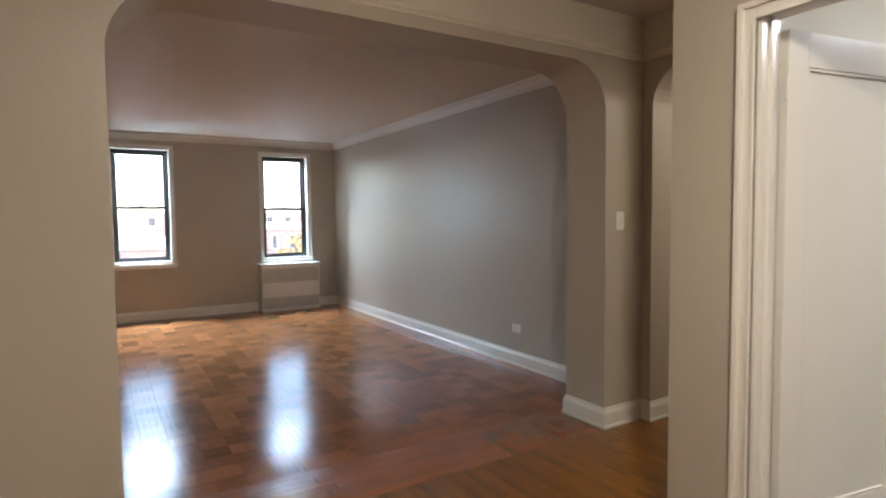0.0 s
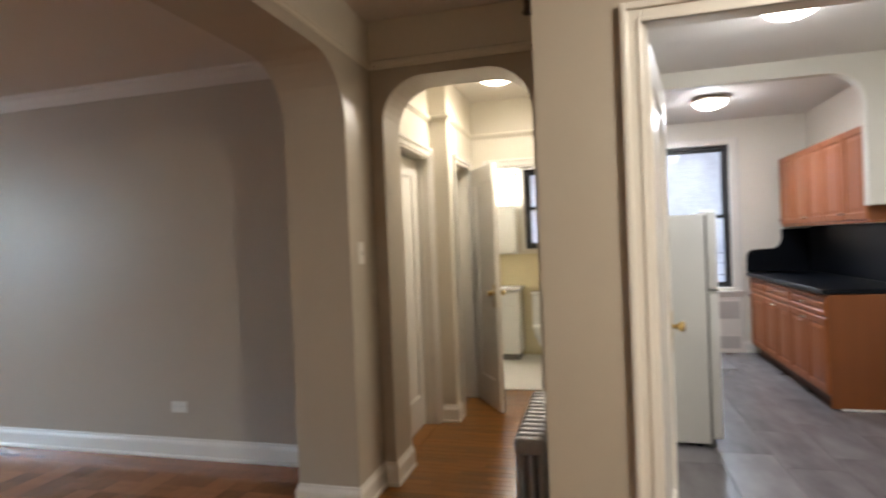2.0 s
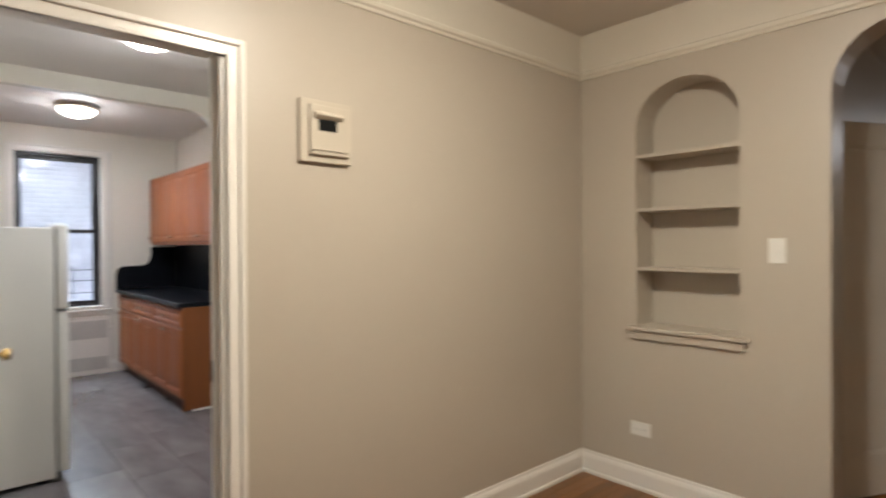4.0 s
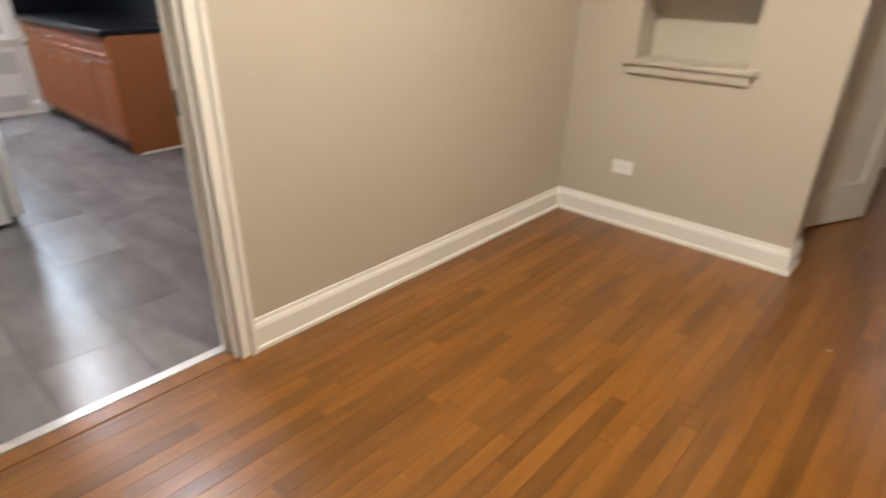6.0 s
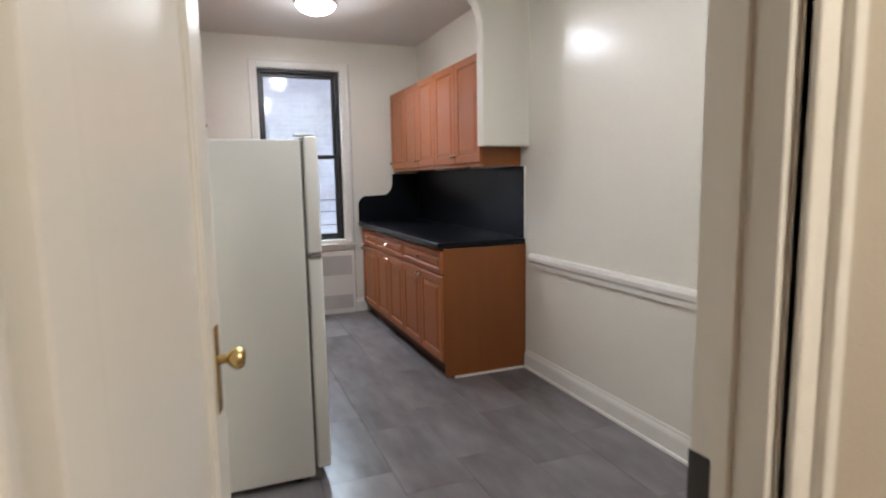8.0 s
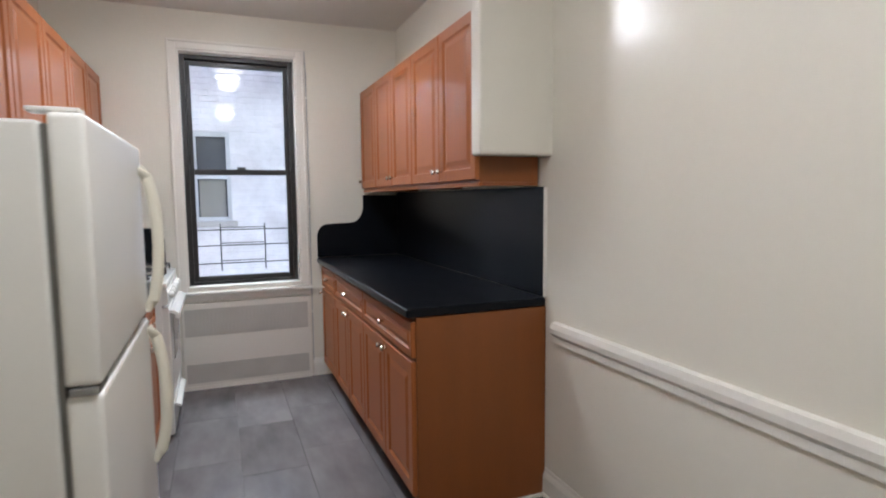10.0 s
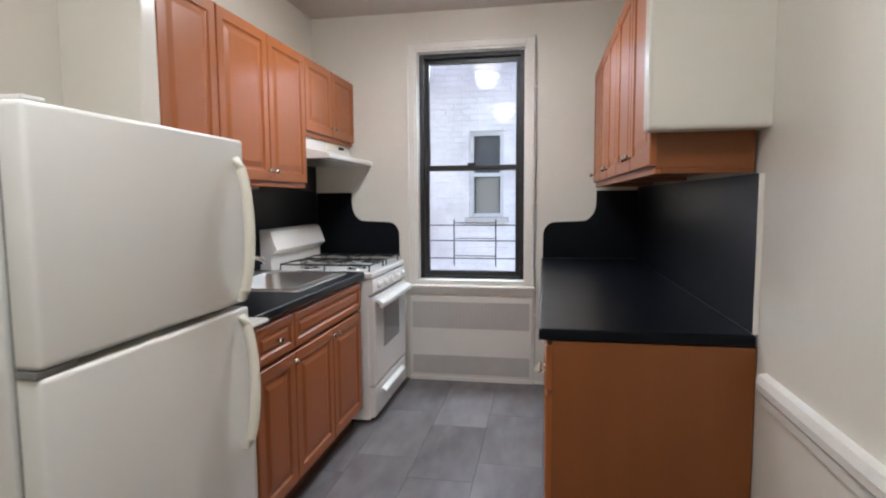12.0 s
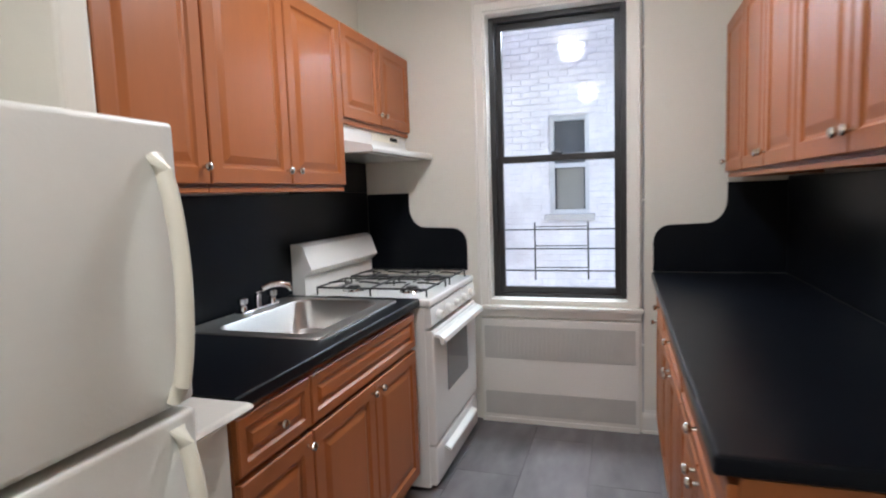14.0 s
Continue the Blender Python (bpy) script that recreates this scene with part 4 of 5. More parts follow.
# range hood
hd_ = thing("range_hood", pose(7.170, 2.331, 1.580), "white enamelled under-cabinet range hood", "range hood")
part("canopy", prism([(0.0, 0.0), (-0.445, 0.0), (-0.450, 0.012), (-0.445, 0.030), (-0.285, 0.062), (-0.275, 0.152), (0.0, 0.152)], "x", 0.0, 0.838), ENAMEL, hd_)
part("control_strip", box(0.36, -0.2825, 0.088, 0.72, -0.2785, 0.128, 0.001), HANDLE_WHITE, hd_, "pale control strip")
part("switch", box(0.60, -0.2855, 0.098, 0.70, -0.283, 0.120, 0.001), DARK, hd_, "dark rocker switches")
part("filter", box(0.06, -0.40, -0.003, 0.78, -0.05, -0.0005, 0.001), STEEL, hd_)

# gas range
SX, SW = 7.122, 0.762
rg = thing("gas_range", pose(SX, 1.648, 0), "white freestanding four-burner gas range with an oven window", "stove")
part("body", box(0.0, 0.0, 0.025, SW, 0.665, 0.870, 0.004), ENAMEL, rg)
part("feet", box(0.03, 0.03, 0.0, SW - 0.03, 0.62, 0.026), DARK, rg)
part("cooktop", box(-0.003, -0.030, 0.871, SW + 0.003, 0.650, 0.908, 0.010, 3), ENAMEL, rg, smooth=True)
part("backguard", prism([(0.600, 0.909), (0.600, 1.00), (0.560, 1.035), (0.600, 1.145), (0.625, 1.158), (0.668, 1.158), (0.668, 0.909)], "x", 0.004, SW - 0.004), ENAMEL, rg)
part("control_panel", prism([(-0.022, 0.780), (-0.034, 0.790), (-0.030, 0.868), (0.0, 0.870), (0.0, 0.780)], "x", 0.002, SW - 0.002), ENAMEL, rg)
for i in range(5):
    kx = 0.10 + i * 0.14
    kn = part("control_knob", lathe([(0.021, 0.030), (0.022, 0.040), (0.018, 0.055), (0.006, 0.058)], 16, (kx, 0, 0.826), "y"), ENAMEL, rg, "white control knob", True)
    part("grip", box(kx - 0.004, -0.064, 0.810, kx + 0.004, -0.055, 0.842, 0.002), ENAMEL, kn)
od = part("oven_door", ringed(SW - 0.012, 0.530, [(0, 0.0), (0, 0.030), (0.006, 0.036), (0.02, 0.037)], 0.006, 0.235), ENAMEL, rg)
part("oven_window", box(0.20, -0.040, 0.425, SW - 0.20, -0.0372, 0.665, 0.001), OVEN_GLASS, od, "dark oven window")
part("oven_handle", prism([(-0.078, 0.700), (-0.086, 0.708), (-0.084, 0.728), (-0.060, 0.745), (-0.0375, 0.748), (-0.0375, 0.735), (-0.062, 0.728), (-0.066, 0.702)], "x", 0.02, SW - 0.02), ENAMEL, od)
dr = part("drawer", ringed(SW - 0.012, 0.185, [(0, 0.0), (0, 0.028), (0.006, 0.034), (0.02, 0.035)], 0.006, 0.040), ENAMEL, rg)
part("drawer_handle", prism([(-0.0355, 0.180), (-0.062, 0.168), (-0.066, 0.158), (-0.060, 0.156), (-0.0355, 0.170)], "x", 0.13, SW - 0.13), ENAMEL, dr)
for bx in (0.20, 0.56):
    for by in (0.13, 0.44):
        b_ = part("burner", lathe([(0.062, 0.909), (0.058, 0.914), (0.034, 0.916), (0.034, 0.926), (0.012, 0.929)], 20, (bx, by, 0)), CHROME, rg, "chrome burner bowl with dark cap", True)
        bm = lathe([(0.030, 0.9265), (0.028, 0.934), (0.006, 0.936)], 16, (bx, by, 0))
        part("burner_cap", bm, IRON, b_, smooth=True)
for bx in (0.20, 0.56):
    g = bmesh.new()
    x0, x1, y0, y1, z = bx - 0.145, bx + 0.145, 0.005, 0.565, 0.945
    loop = [(x0, y0, z), (x1, y0, z), (x1, y1, z), (x0, y1, z), (x0, y0, z)]
    for a, b in zip(loop, loop[1:]):
        tube([a, b], 0.005, 6, bm=g)
    tube([(x0, 0.285, z), (x1, 0.285, z)], 0.005, 6, bm=g)
    for by in (0.13, 0.44):
        for dx, dy in ((1, 0), (-1, 0), (0, 1), (0, -1)):
            ex, ey = (bx + dx * 0.145, by + dy * 0.14)
            tube([(ex, ey, z), (bx + dx * 0.06, by + dy * 0.06, z + 0.008), (bx + dx * 0.03, by + dy * 0.03, z + 0.006)], 0.0045, 6, bm=g)
    for cx in (x0, x1):
        for cy in (y0, 0.285, y1):
            tube([(cx, cy, z), (cx, cy, 0.909)], 0.0045, 6, bm=g)
    part("grate", g, IRON, rg, "black wire burner grate")

# refrigerator
FX0, FW = 4.868, 0.740
fr = thing("refrigerator", pose(FX0, 1.618, 0), "white textured top-freezer refrigerator", "refrigerator")
part("cabinet", box(0.0, 0.0, 0.03, FW, 0.670, 1.500, 0.006), FRIDGE_WHITE, fr)
part("kick_grille", box(0.02, -0.03, 0.004, FW - 0.02, 0.02, 0.058, 0.003), GASKET, fr)
for i in range(4):
    part("foot", lathe([(0.018, 0.0), (0.018, 0.03)], 10, (0.05 + (i % 2) * (FW - 0.1), 0.06 + (i // 2) * 0.55, 0.0)), DARK, fr)
part("gasket", box(0.012, -0.012, 0.07, FW - 0.012, -0.0005, 1.495, 0.001), GASKET, fr, "grey door gasket")


def fridge_door(name, z0, z1):
    bm = box(0.0, -0.072, z0, FW, -0.0125, z1, 0.012, 3)
    return part(name, bm, FRIDGE_WHITE, fr, smooth=True)


fz = fridge_door("freezer_door", 1.022, 1.515)
fd = fridge_door("fresh_food_door", 0.062, 1.006)


def bow(z0, z1, flare):
    pts = []
    for i in range(15):
        k = i / 14
        z = z0 + (z1 - z0) * k
        y = -0.074 - 0.040 * math.sin(math.pi * min(max(k, 0.0), 1.0)) ** 0.5
        pts.append((FW - 0.052, y, z))
    return tube(pts, 0.0125, 10, flat=1.3)


part("handle", bow(1.035, 1.455, 0), HANDLE_WHITE, fz, "cream plastic bow handle", True)
part("handle", bow(0.575, 0.985, 0), HANDLE_WHITE, fd, "cream plastic bow handle", True)
part("hinge_cover", box(0.012, -0.062, 1.5155, 0.060, 0.02, 1.5245, 0.003), FRIDGE_WHITE, fr, "low white top hinge cover")
part("middle_hinge", box(-0.004, -0.066, 1.0075, 0.09, -0.02, 1.0205, 0.002), GASKET, fr, "grey middle hinge")

# half wall with a moulded cap between refrigerator and base cabinets
setting("wall_kitchen_half", box(5.700, 1.652, 0.0, 5.812, 2.332, 0.884, 0.004), KITCHEN_PAINT, "white painted half wall under the drop arch", "wall")
cp = prism([(1.665, 0.8845), (1.644, 0.890), (1.622, 0.897), (1.611, 0.900), (1.606, 0.906), (1.611, 0.913), (1.621, 0.915), (2.332, 0.915), (2.332, 0.8845)], "x", 5.660, 5.850)
setting("trim_half_wall_cap", cp, TRIM, "white painted half wall cap with a rounded nose", "trim")

# ---- foyer things ----
pn = thing("door_chime", pose(2.8995, 0.851, 1.714), "cream painted wall box with a small dark slot", "wall box")
part("plate", box(-0.022, 0.0, 0.0, -0.001, 0.230, 0.246, 0.004), CHIME, pn)
part("face", box(-0.040, 0.018, 0.028, -0.0225, 0.196, 0.225, 0.006), CHIME, pn)
part("slot", box(-0.0425, 0.078, 0.122, -0.0405, 0.160, 0.166, 0.001), DARK, pn, "dark opening")
hood = prism([(-0.0405, 0.167), (-0.047, 0.167), (-0.064, 0.178), (-0.064, 0.184), (-0.0405, 0.198)], "y", 0.058, 0.182)
part("slot_hood", hood, CHIME, pn)
part("ledge", box(-0.046, 0.030, 0.044, -0.0405, 0.182, 0.050, 0.001), CHIME, pn)
for z in (1.235, 1.568, 1.870):
    sh = thing("niche_shelf", pose(nm, -1.011, z), "greige painted shelf board in the arched niche", "shelf", "niche shelves")
    part("board", box(-nr + 0.002, 0.001, 0.0, nr - 0.002, 0.180, 0.020, 0.003), GREIGE, sh)
ns = thing("niche_sill", pose(nm, -0.82, 0.0), "greige painted moulded sill below the niche", "sill")
part("board", box(-nr - 0.045, -0.18, 0.900, nr + 0.045, 0.035, 0.924, 0.005), GREIGE, ns)
part("apron", box(-nr - 0.025, 0.001, 0.853, nr + 0.025, 0.020, 0.899, 0.005), GREIGE, ns)


def wall_plate(name, m, w, h, label, category, rocker=False):
    t = thing(name, m, label, category)
    part("plate", box(-w / 2, -0.006, -h / 2, w / 2, -0.0005, h / 2, 0.002), PLASTIC, t)
    if rocker:
        part("toggle", box(-0.006, -0.018, -0.012, 0.006, -0.0065, 0.010, 0.002), PLASTIC, t)
    else:
        wide = w > h
        for s in (-1, 1):
            c = (s * 0.020, 0) if wide else (0, s * 0.020)
            so = part("socket", box(c[0] - 0.013, -0.008, c[1] - 0.013, c[0] + 0.013, -0.0065, c[1] + 0.013, 0.0005), PLASTIC, t)
            for k in (-0.005, 0.005):
                part("slot", box(c[0] + k - 0.001, -0.0086, c[1] - 0.004, c[0] + k + 0.001, -0.0081, c[1] + 0.004), DARK, so)
    return t


wall_plate("light_switch", pose(3.790, 3.508, 1.345), 0.075, 0.118, "white plastic toggle light switch on the arch wall", "light switch", True)
wall_plate("light_switch", pose(1.815, -0.82, 1.350, 0, 0, 180), 0.075, 0.118, "white plastic light switch beside the niche", "light switch", True)
wall_plate("wall_outlet", pose(2.510, -0.82, 0.342, 0, 0, 180), 0.118, 0.075, "white sideways wall outlet near the floor", "outlet")
wall_plate("wall_outlet", pose(4.175, 5.045, 0.345, 0, 0, -90), 0.118, 0.075, "white sideways wall outlet in the living room", "outlet")

# small fittings high on the hall arch wall
pc = thing("pipe_collar", pose(3.976, 2.585, 2.562), "short brown painted pipe stub below the foyer ceiling", "pipe")
part("pipe", lathe([(0.020, 0.020), (0.020, 0.1065)], 14), BARK, pc, smooth=True)
part("flange", lathe([(0.006, 0.0), (0.024, 0.003), (0.029, 0.010), (0.029, 0.020), (0.021, 0.026)], 14), BARK, pc, smooth=True)
hk = thing("wall_hook", pose(4.009, 3.470, 2.400), "tiny painted screw hook near the ceiling rail", "hook")
part("shank", lathe([(0.009, 0.0), (0.009, 0.004), (0.004, 0.006), (0.004, 0.024)], 10, (0, 0, 0), "y"), NICKEL, hk, smooth=True)
hk.matrix_world = pose(4.009, 3.470, 2.400, 0, 0, -90)

# ---- bathroom ----
va = thing("vanity", pose(7.74, 3.53, 0), "white bathroom vanity with a moulded sink top", "vanity")
part("body", box(-0.36, -0.38, 0.08, -0.002, 0.30, 0.80, 0.004), PLASTIC, va)
part("kick", box(-0.32, -0.36, 0.0, -0.002, 0.28, 0.079), GASKET, va)
part("sink_top", box(-0.40, -0.41, 0.801, -0.002, 0.33, 0.845, 0.012, 3), PORCELAIN, va, smooth=True)
for i in range(2):
    d = part("door", box(-0.378, -0.365 + i * 0.335, 0.12, -0.3605, -0.045 + i * 0.335, 0.62, 0.004), PLASTIC, va)
part("drawer_front", box(-0.378, -0.365, 0.64, -0.3605, 0.29, 0.77, 0.004), PLASTIC, va)
part("spout", tube([(-0.08, -0.05, 0.845), (-0.08, -0.05, 0.93), (-0.12, -0.05, 0.95), (-0.18, -0.05, 0.93)], 0.012, 8), CHROME, va, smooth=True)
mc = thing("medicine_cabinet", pose(7.74, 3.33, 1.22), "mirrored bathroom medicine cabinet", "cabinet")
part("body", box(-0.10, -0.14, 0.0, -0.002, 0.36, 0.58, 0.004), PLASTIC, mc)
part("mirror", box(-0.106, -0.13, 0.01, -0.101, 0.35, 0.57, 0.001), MIRROR, mc, "mirror door")
vl = thing("vanity_light", pose(7.74, 3.33, 1.83), "glowing bathroom light bar above the mirror", "wall light")
part("shade", box(-0.12, -0.14, 0.02, -0.02, 0.34, 0.32, 0.03, 3), BULB_TUBE, vl, "glowing white shade", True)
part("back_plate", box(-0.019, -0.16, 0.0, -0.002, 0.36, 0.34, 0.003), CHROME, vl)
to = thing("toilet", pose(7.50, 2.80, 0), "white porcelain toilet below the bathroom window", "toilet")
part("bowl", lathe([(0.11, 0.0), (0.12, 0.05), (0.10, 0.16), (0.17, 0.30), (0.19, 0.38), (0.185, 0.40)], 24, (-0.20, 0, 0)), PORCELAIN, to, smooth=True)
part("seat", lathe([(0.195, 0.401), (0.20, 0.41), (0.195, 0.43), (0.10, 0.434)], 24, (-0.20, 0, 0)), PLASTIC, to, smooth=True)
part("tank", box(0.02, -0.22, 0.36, 0.20, 0.22, 0.74, 0.02, 3), PORCELAIN, to, smooth=True)
part("tank_lid", box(0.01, -0.23, 0.741, 0.205, 0.23, 0.775, 0.01, 3), PORCELAIN, to, smooth=True)

# ---- outdoors ----
setting("ground", box(-400, -400, -14.4, 400, 500, -14.0), EARTH, "dark street and yard level far below", "ground")
OX = 11.5
ow0, ow1, oz0, oz1 = 1.165, 1.618, 1.09, 2.23
cw = thing("courtyard_building", pose(0, 0, 0), "whitewashed brick building across the narrow courtyard", "building", kind="structure")
bm = bmesh.new()
for a, b, c, d in ((-6, ow0, -14, 9), (ow1, 10, -14, 9), (ow0, ow1, -14, oz0), (ow0, ow1, oz1, 9)):
    box(OX + 0.012, a, c, OX + 0.4, b, d, bm=bm)
part("wall", bm, MORTAR, cw)
wf = part("window", box(OX + 0.13, ow0, oz0, OX + 0.16, ow1, oz1), DIM_GLASS, cw, "dim glass of a narrow window")
bm = bmesh.new()
for a, b, c, d in ((ow0, ow0 + 0.05, oz0, oz1), (ow1 - 0.05, ow1, oz0, oz1), (ow0 + 0.05, ow1 - 0.05, oz0, oz0 + 0.05), (ow0 + 0.05, ow1 - 0.05, oz1 - 0.06, oz1), (ow0 + 0.05, ow1 - 0.05, 1.63, 1.68)):
    box(OX + 0.05, a, c, OX + 0.125, b, d, 0.004, bm=bm)
part("window_frame", bm, GREY_PAINT, wf)
part("window_screen", box(OX + 0.128, ow0 + 0.07, 1.10, OX + 0.131, ow1 - 0.07, 1.62), GASKET, wf)
part("window_sill", box(OX - 0.05, ow0 - 0.06, oz0 - 0.075, OX + 0.05, ow1 + 0.06, oz0, 0.008), PALE_STONE, wf)

# unseen walls added around the courtyard to cut the sky light on its bricks
setting("wall_court_south", box(8.27, -2.9, -14, OX, -2.7, 9), MORTAR, "unseen whitewashed wall added to keep sky light out of the courtyard", "wall")
setting("wall_court_north", box(8.27, 5.1, -14, OX, 5.3, 9), MORTAR, "unseen whitewashed wall added to keep sky light out of the courtyard", "wall")
setting("wall_court_own", box(8.27, -2.7, 2.8, 8.4, 5.1, 8), MORTAR, "unseen wall added above the kitchen to keep sky light out of the courtyard", "wall")
BL, BH, J = 0.205, 0.062, 0.011
near, rest = [], []
row = 0
z = -1.2
while z < 5.4:
    off = (BL + J) / 2 * (row % 2)
    y = -2.6 + off
    while y < 5.0:
        a, b = y, y + BL
        if z + BH > oz0 - 0.02 and z < oz1 + 0.0:
            if a < ow0 < b:
                b = ow0 - 0.004
            elif a < ow1 < b:
                a = ow1 + 0.004
            elif a >= ow0 and b <= ow1:
                y += BL + J
                continue
        if b - a > 0.03:
            full = abs(b - a - BL) < 1e-6
            (near if full and 0.55 < a < 2.25 and 0.9 < z < 3.0 and len(near) < 290 else rest).append((a, b, z))
        y += BL + J
    row += 1
    z += BH + J

# brick apartment houses beyond the living room windows
def apartment(m, w, d, h, floors, cols, mat, label):
    t = thing("apartment_building", m, label, "building")
    part("wall", box(0, 0, 0, w, d, h), mat, t)
    part("roof", box(-0.15, -0.15, h + 0.001, w + 0.15, d + 0.15, h + 0.7, 0.05), PALE_STONE, t)
    fh, cwid = h / floors, w / cols
    for i in range(floors):
        for j in range(cols):
            x, z = j * cwid + cwid * 0.3, i * fh + fh * 0.3
            win = part("window", box(x, -0.06, z, x + cwid * 0.36, -0.001, z + fh * 0.52), PALE_STONE, t)
            part("pane", box(x + 0.08, -0.075, z + 0.08, x + cwid * 0.36 - 0.08, -0.061, z + fh * 0.52 - 0.08), DIM_GLASS, win)
    return t


apartment(pose(-6, 52, -14, 0, 0, 3), 16, 14, 13.0, 5, 11, RED_BRICK, "red brick apartment house with a pale parapet")
apartment(pose(12, 60, -14, 0, 0, -4), 16, 14, 14.3, 5, 9, RED_BRICK, "red brick apartment house behind yellow trees")
apartment(pose(-30, 110, -14, 0, 0, 6), 30, 20, 16.2, 5, 9, RED_BRICK, "distant brick apartment block on the skyline")
apartment(pose(8, 125, -14, 0, 0, -3), 34, 20, 16.6, 5, 9, RED_BRICK, "distant brick apartment block on the skyline")
apartment(pose(44, 140, -14, 0, 0, -3), 40, 20, 15.8, 5, 9, RED_BRICK, "distant brick apartment block on the skyline")


def tree(m, h, label):
    t = thing("tree", m, label, "tree")
    bm = tube([(0, 0, 0), (0.1, 0, h * 0.3), (0, 0.1, h * 0.6)], 0.22, 8)
    rnd = random.Random(5)
    for k in range(7):
        a = k * 0.9
        tube([(0, 0, h * (0.35 + 0.04 * k)), (1.2 * math.cos(a), 1.2 * math.sin(a), h * (0.55 + 0.04 * k)), (2.0 * math.cos(a), 2.0 * math.sin(a), h * (0.68 + 0.04 * k))], 0.07, 6, bm=bm)
    part("trunk", bm, BARK, t)
    bm = bmesh.new()
    for k in range(900):
        v = Vector((rnd.gauss(0, 1), rnd.gauss(0, 1), rnd.gauss(0, 0.8)))
        v = v.normalized() * (2.9 * rnd.random() ** 0.4)
        c = Vector((v.x, v.y, h * 0.74 + v.z))
        s = 0.16 + 0.16 * rnd.random()
        u = Vector((rnd.random() - 0.5, rnd.random() - 0.5, rnd.random() - 0.5)).normalized()
        w_ = u.orthogonal().normalized()
        x_ = u.cross(w_)
        q = [bm.verts.new(c + s * e) for e in (w_, x_ * 0.6, -w_, -x_ * 0.6)]
        bm.faces.new(q)
    part("crown", bm, LEAF, t)
    return t


tree(pose(15.3, 44, -14), 16.0, "yellowing street tree before the brick houses")
tree(pose(19.0, 47, -14), 15.4, "yellowing street tree before the brick houses")

# ---- floor pieces ----
def piece_mesh(name, w, d, h, mat, bevel=0.0015):
    bm = bmesh.new()
    b = bevel
    lo = [bm.verts.new(p) for p in ((0, 0, -h), (w, 0, -h), (w, d, -h), (0, d, -h))]
    mi = [bm.verts.new(p) for p in ((0, 0, -b), (w, 0, -b), (w, d, -b), (0, d, -b))]
    hi = [bm.verts.new(p) for p in ((b, b, 0), (w - b, b, 0), (w - b, d - b, 0), (b, d - b, 0))]
    for a, c in ((lo, mi), (mi, hi)):
        for k in range(4):
            bm.faces.new((a[k], a[(k + 1) % 4], c[(k + 1) % 4], c[k]))
    bm.faces.new(hi)
    me = bpy.data.meshes.new(name)
    bm.to_mesh(me)
    bm.free()
    me.materials.append(mat)
    return me


def joined_boxes(name, boxes, mat, bevel=0.001):
    """Many small slabs in one mesh: x0, y0, x1, y1, top."""
    verts, faces = [], []
    for x0, y0, x1, y1, t in boxes:
        n = len(verts)
        b = bevel
        verts += [(x0, y0, t - 0.012), (x1, y0, t - 0.012), (x1, y1, t - 0.012), (x0, y1, t - 0.012), (x0, y0, t - b), (x1, y0, t - b), (x1, y1, t - b), (x0, y1, t - b), (x0 + b, y0 + b, t), (x1 - b, y0 + b, t), (x1 - b, y1 - b, t), (x0 + b, y1 - b, t)]
        for k in range(4):
            j = (k + 1) % 4
            faces += [(n + k, n + j, n + 4 + j, n + 4 + k), (n + 4 + k, n + 4 + j, n + 8 + j, n + 8 + k)]
        faces.append((n + 8, n + 9, n + 10, n + 11))
    me = bpy.data.meshes.new(name)
    me.from_pydata(verts, [], faces)
    me.materials.append(mat)
    return me


rnd = random.Random(3)
oak = thing("floor_oak", pose(0, 0, 0), "varnished orange-brown oak strip floor", "floor", kind="structure")
lengths = [0.30, 0.42, 0.55, 0.70, 0.85, 1.05]
SWID = 0.0572
strip_mesh = {l: piece_mesh("strip", SWID - 0.0006, l - 0.0008, 0.011, OAK, 0.0007) for l in lengths}
loose, rest_strips = 0, []


def lay(x0, x1, y0, y1, near_box=None):
    global loose
    x = x0
    while x < x1 - 0.005:
        w = min(SWID, x1 - x)
        y = y0 - rnd.random() * 0.4
        while y < y1:
            l = rnd.choice(lengths)
            a, b = max(y, y0), min(y + l, y1)
            if b - a > 0.02:
                inside = near_box and near_box[0] < x < near_box[1] and near_box[2] < a and b < near_box[3]
                if inside and abs(b - a - l) < 1e-6 and w == SWID and loose < 300:
                    ob = new("strip", strip_mesh[l])
                    ob.location = (x, a, rnd.random() * 0.0006)
                    ob.parent = oak
                    loose += 1
                else:
                    rest_strips.append((x + 0.0003, a + 0.0004, x + w - 0.0003, b - 0.0004, rnd.random() * 0.0006))
            y += l
        x += SWID


lay(-0.9, 2.902, -0.82, 3.50, (1.55, 2.9, -0.6, 2.3))
lay(2.902, 6.14, 2.50, 3.86)
lay(0.05, 1.600, -1.01, -0.82)
lay(-0.12, 1.79, -4.2, -1.01)
lay(-1.2, 2.4, -6.9, -4.2)
ro = new("strip_field", joined_boxes("strip_field", rest_strips, OAK_REST, 0.0007))
ro.parent = oak
tagged(ro, kind="stuff")

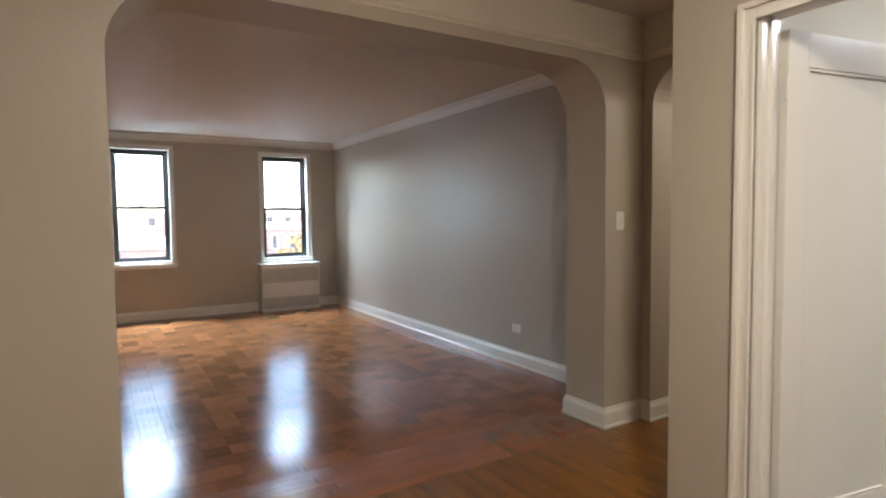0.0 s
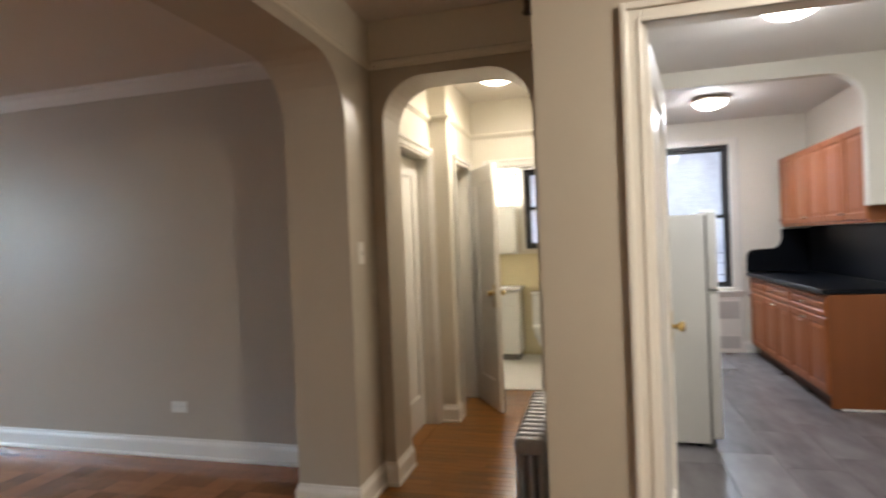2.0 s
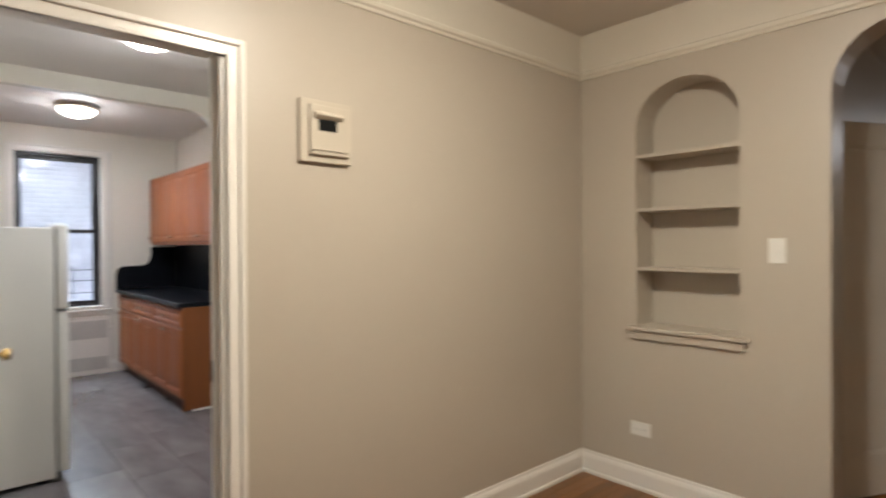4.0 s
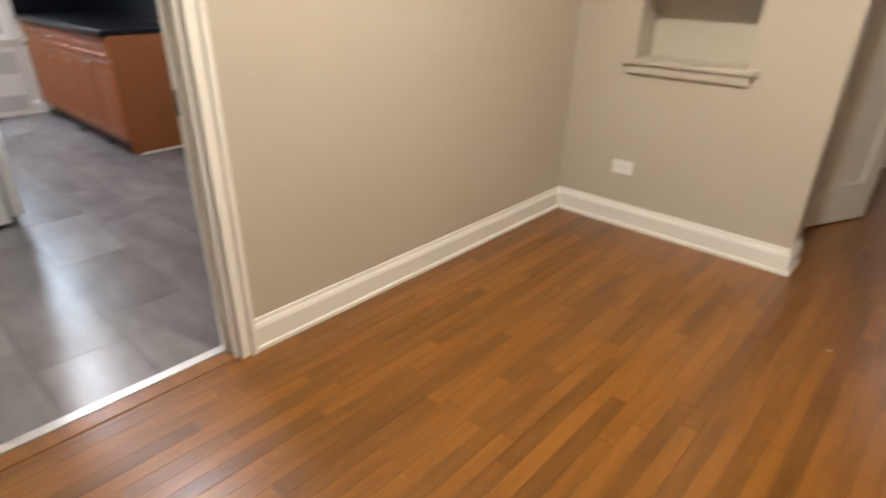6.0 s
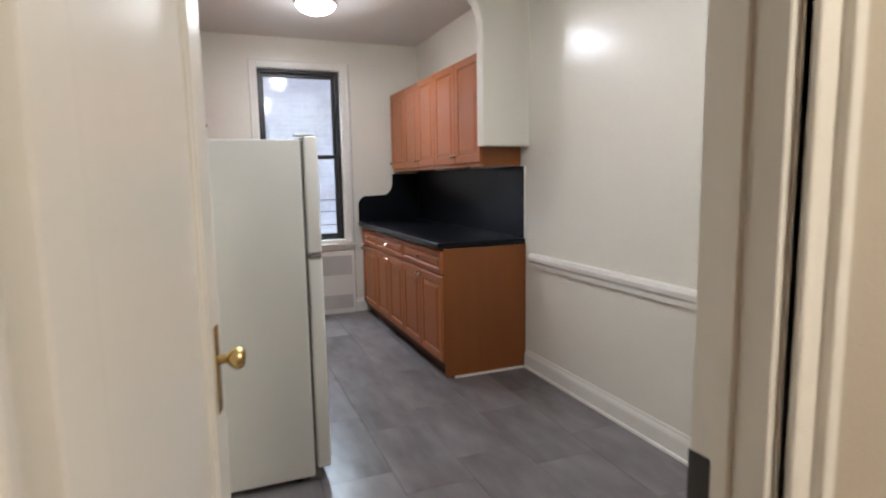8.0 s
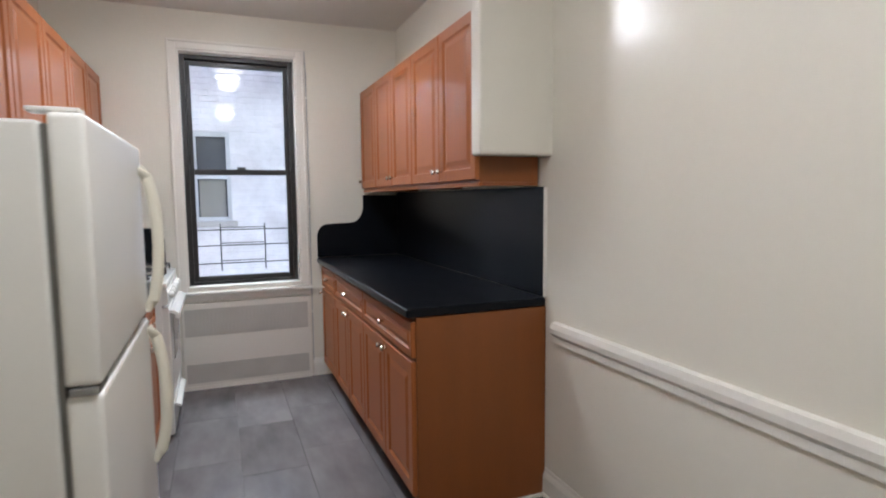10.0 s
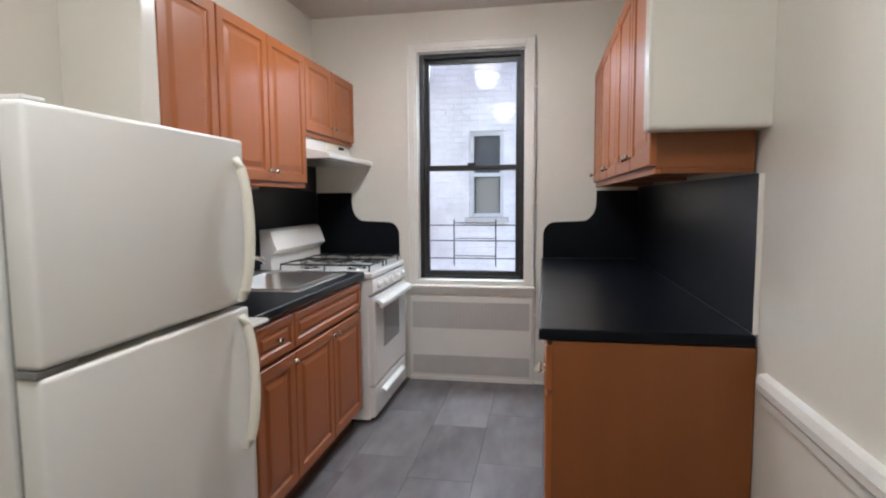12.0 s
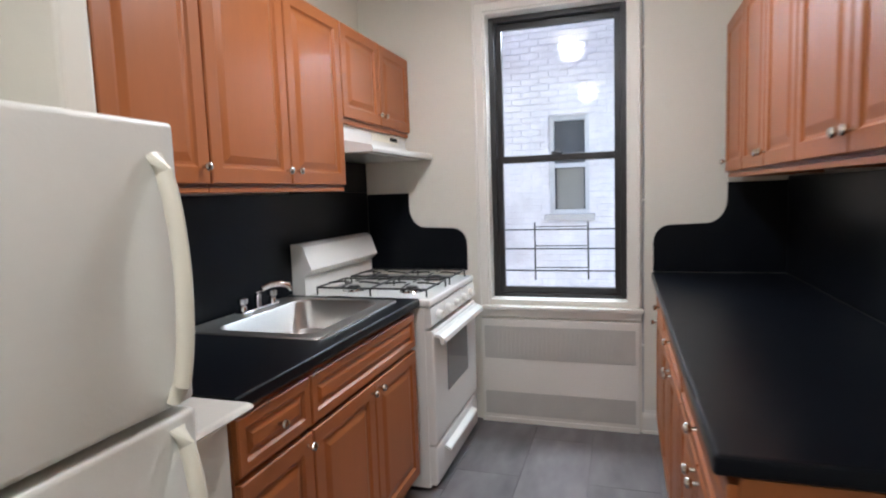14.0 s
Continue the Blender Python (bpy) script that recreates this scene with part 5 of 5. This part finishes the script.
parquet = thing("floor_parquet", pose(0, 0, 0), "glossy reddish oak finger-block parquet floor", "floor", kind="structure")
PB = 0.300
bm = bmesh.new()
n = 4
fingers = []
for qx in range(2):
    for qy in range(2):
        for k in range(n):
            s0, s1, half = k * PB / 2 / n, (k + 1) * PB / 2 / n, PB / 2
            fingers.append((qx * half + s0, qy * half, qx * half + s1, qy * half + half) if (qx + qy) % 2 else (qx * half, qy * half + s0, qx * half + half, qy * half + s1))
for a, c0, b, d0 in fingers:
    verts = [bm.verts.new(p) for p in ((a + 0.0003, c0 + 0.0003, -0.0006), (b - 0.0003, c0 + 0.0003, -0.0006), (b - 0.0003, d0 - 0.0003, -0.0006), (a + 0.0003, d0 - 0.0003, -0.0006))]
    low = [bm.verts.new((v.co.x, v.co.y, -0.010)) for v in verts]
    top = [bm.verts.new((v.co.x + (0.0006 if i in (0, 3) else -0.0006), v.co.y + (0.0006 if i in (0, 1) else -0.0006), 0)) for i, v in enumerate(verts)]
    for c, d in ((low, verts), (verts, top)):
        for i in range(4):
            bm.faces.new((c[i], c[(i + 1) % 4], d[(i + 1) % 4], d[i]))
    bm.faces.new(top)
block_mesh = bpy.data.meshes.new("block")
bm.to_mesh(block_mesh)
bm.free()
block_mesh.materials.append(PARQUET)
PX1, PY0 = 3.93, 3.96
nx, ny = int((PX1 - LX0) / PB), int((LY1 - 0.25 - PY0) / PB)
PX0 = PX1 - nx * PB
for i in range(nx):
    for j in range(ny):
        ob = new("block", block_mesh)
        flip = 0
        ob.parent = parquet
        ob.matrix_local = pose(PX0 + i * PB + (PB if flip else 0), PY0 + j * PB, rnd.random() * 0.0005, 0, 0, 90 if flip else 0)
edge = []
PYE = PY0 + ny * PB


def border(x0, y0, x1, y1, along):
    w = 0.057
    if along == "x":
        y = y0
        while y < y1 - 0.004:
            x = x0 - rnd.random() * 0.5
            while x < x1:
                l = rnd.choice(lengths)
                a, b = max(x, x0), min(x + l, x1)
                if b - a > 0.01:
                    edge.append((a + 0.0004, y + 0.0004, b - 0.0004, min(y + w, y1) - 0.0004, rnd.random() * 0.0005))
                x += l
            y += w
    else:
        x = x0
        while x < x1 - 0.004:
            y = y0 - rnd.random() * 0.5
            while y < y1:
                l = rnd.choice(lengths)
                a, b = max(y, y0), min(y + l, y1)
                if b - a > 0.01:
                    edge.append((x + 0.0004, a + 0.0004, min(x + w, x1) - 0.0004, b - 0.0004, rnd.random() * 0.0005))
                y += l
            x += w


border(LX0, 3.50, LX1, PY0, "x")
border(PX1, PY0, LX1, LY1, "y")
border(LX0, PYE, PX1, LY1, "x")
border(LX0, PY0, PX0, PYE, "y")
eo = new("border_strips", joined_boxes("border_strips", edge, PARQUET_EDGE))
eo.parent = parquet
tagged(eo, kind="stuff")

tiles = thing("floor_tiles", pose(0, 0, 0), "dark grey stone-look kitchen floor tiles in staggered rows", "floor", kind="structure")
TL, TW = 0.640, 0.320
full = piece_mesh("tile", TL - 0.0016, TW - 0.0016, 0.008, TILE, 0.0008)
y, r = 0.0, 0
while y < 2.333 - 0.01:
    w = min(TW, 2.333 - y)
    x = 3.013 - (TL / 2 if r % 2 else 0.12)
    while x < 8.03:
        a, b = max(x, 3.013), min(x + TL, 8.028)
        if b - a > 0.02:
            me = full if (b - a > TL - 1e-6 and w > TW - 1e-6) else piece_mesh("tile", b - a - 0.0016, w - 0.0016, 0.008, TILE, 0.0008)
            ob = new("tile", me)
            ob.location = (a + 0.0008, y + 0.0008, 0.003 + rnd.random() * 0.0004)
            ob.parent = tiles
        x += TL
    y += TW
    r += 1

# courtyard bricks
bm = bmesh.new()
v = [bm.verts.new(p) for p in ((0.02, 0, 0), (0.02, BL, 0), (0.02, BL, BH), (0.02, 0, BH), (0.004, 0, 0), (0.004, BL, 0), (0.004, BL, BH), (0.004, 0, BH), (0, 0.004, 0.004), (0, BL - 0.004, 0.004), (0, BL - 0.004, BH - 0.004), (0, 0.004, BH - 0.004))]
for k in range(4):
    j = (k + 1) % 4
    bm.faces.new((v[k], v[j], v[4 + j], v[4 + k]))
    bm.faces.new((v[4 + k], v[4 + j], v[8 + j], v[8 + k]))
bm.faces.new(v[8:12])
bmesh.ops.recalc_face_normals(bm, faces=bm.faces)
brick_mesh = bpy.data.meshes.new("brick")
bm.to_mesh(brick_mesh)
bm.free()
brick_mesh.materials.append(WHITEWASH)
wall_ob = next(o for o in cw.children if o.name.startswith("wall"))
for a, b, z in near:
    ob = new("brick", brick_mesh)
    ob.location = (OX + rnd.random() * 0.004, a, z)
    ob.parent = wall_ob
verts, faces = [], []
for a, b, z in rest:
    q = len(verts)
    d = rnd.random() * 0.004
    verts += [(OX + 0.02, a, z), (OX + 0.02, b, z), (OX + 0.02, b, z + BH), (OX + 0.02, a, z + BH), (OX + d, a + 0.003, z + 0.003), (OX + d, b - 0.003, z + 0.003), (OX + d, b - 0.003, z + BH - 0.003), (OX + d, a + 0.003, z + BH - 0.003)]
    for k in range(4):
        j = (k + 1) % 4
        faces.append((q + k, q + 4 + k, q + 4 + j, q + j))
    faces.append((q + 4, q + 7, q + 6, q + 5))
me = bpy.data.meshes.new("brick_field")
me.from_pydata(verts, [], faces)
me.materials.append(WHITEWASH_REST)
bo = new("brick_field", me)
bo.parent = wall_ob
tagged(bo, kind="stuff")
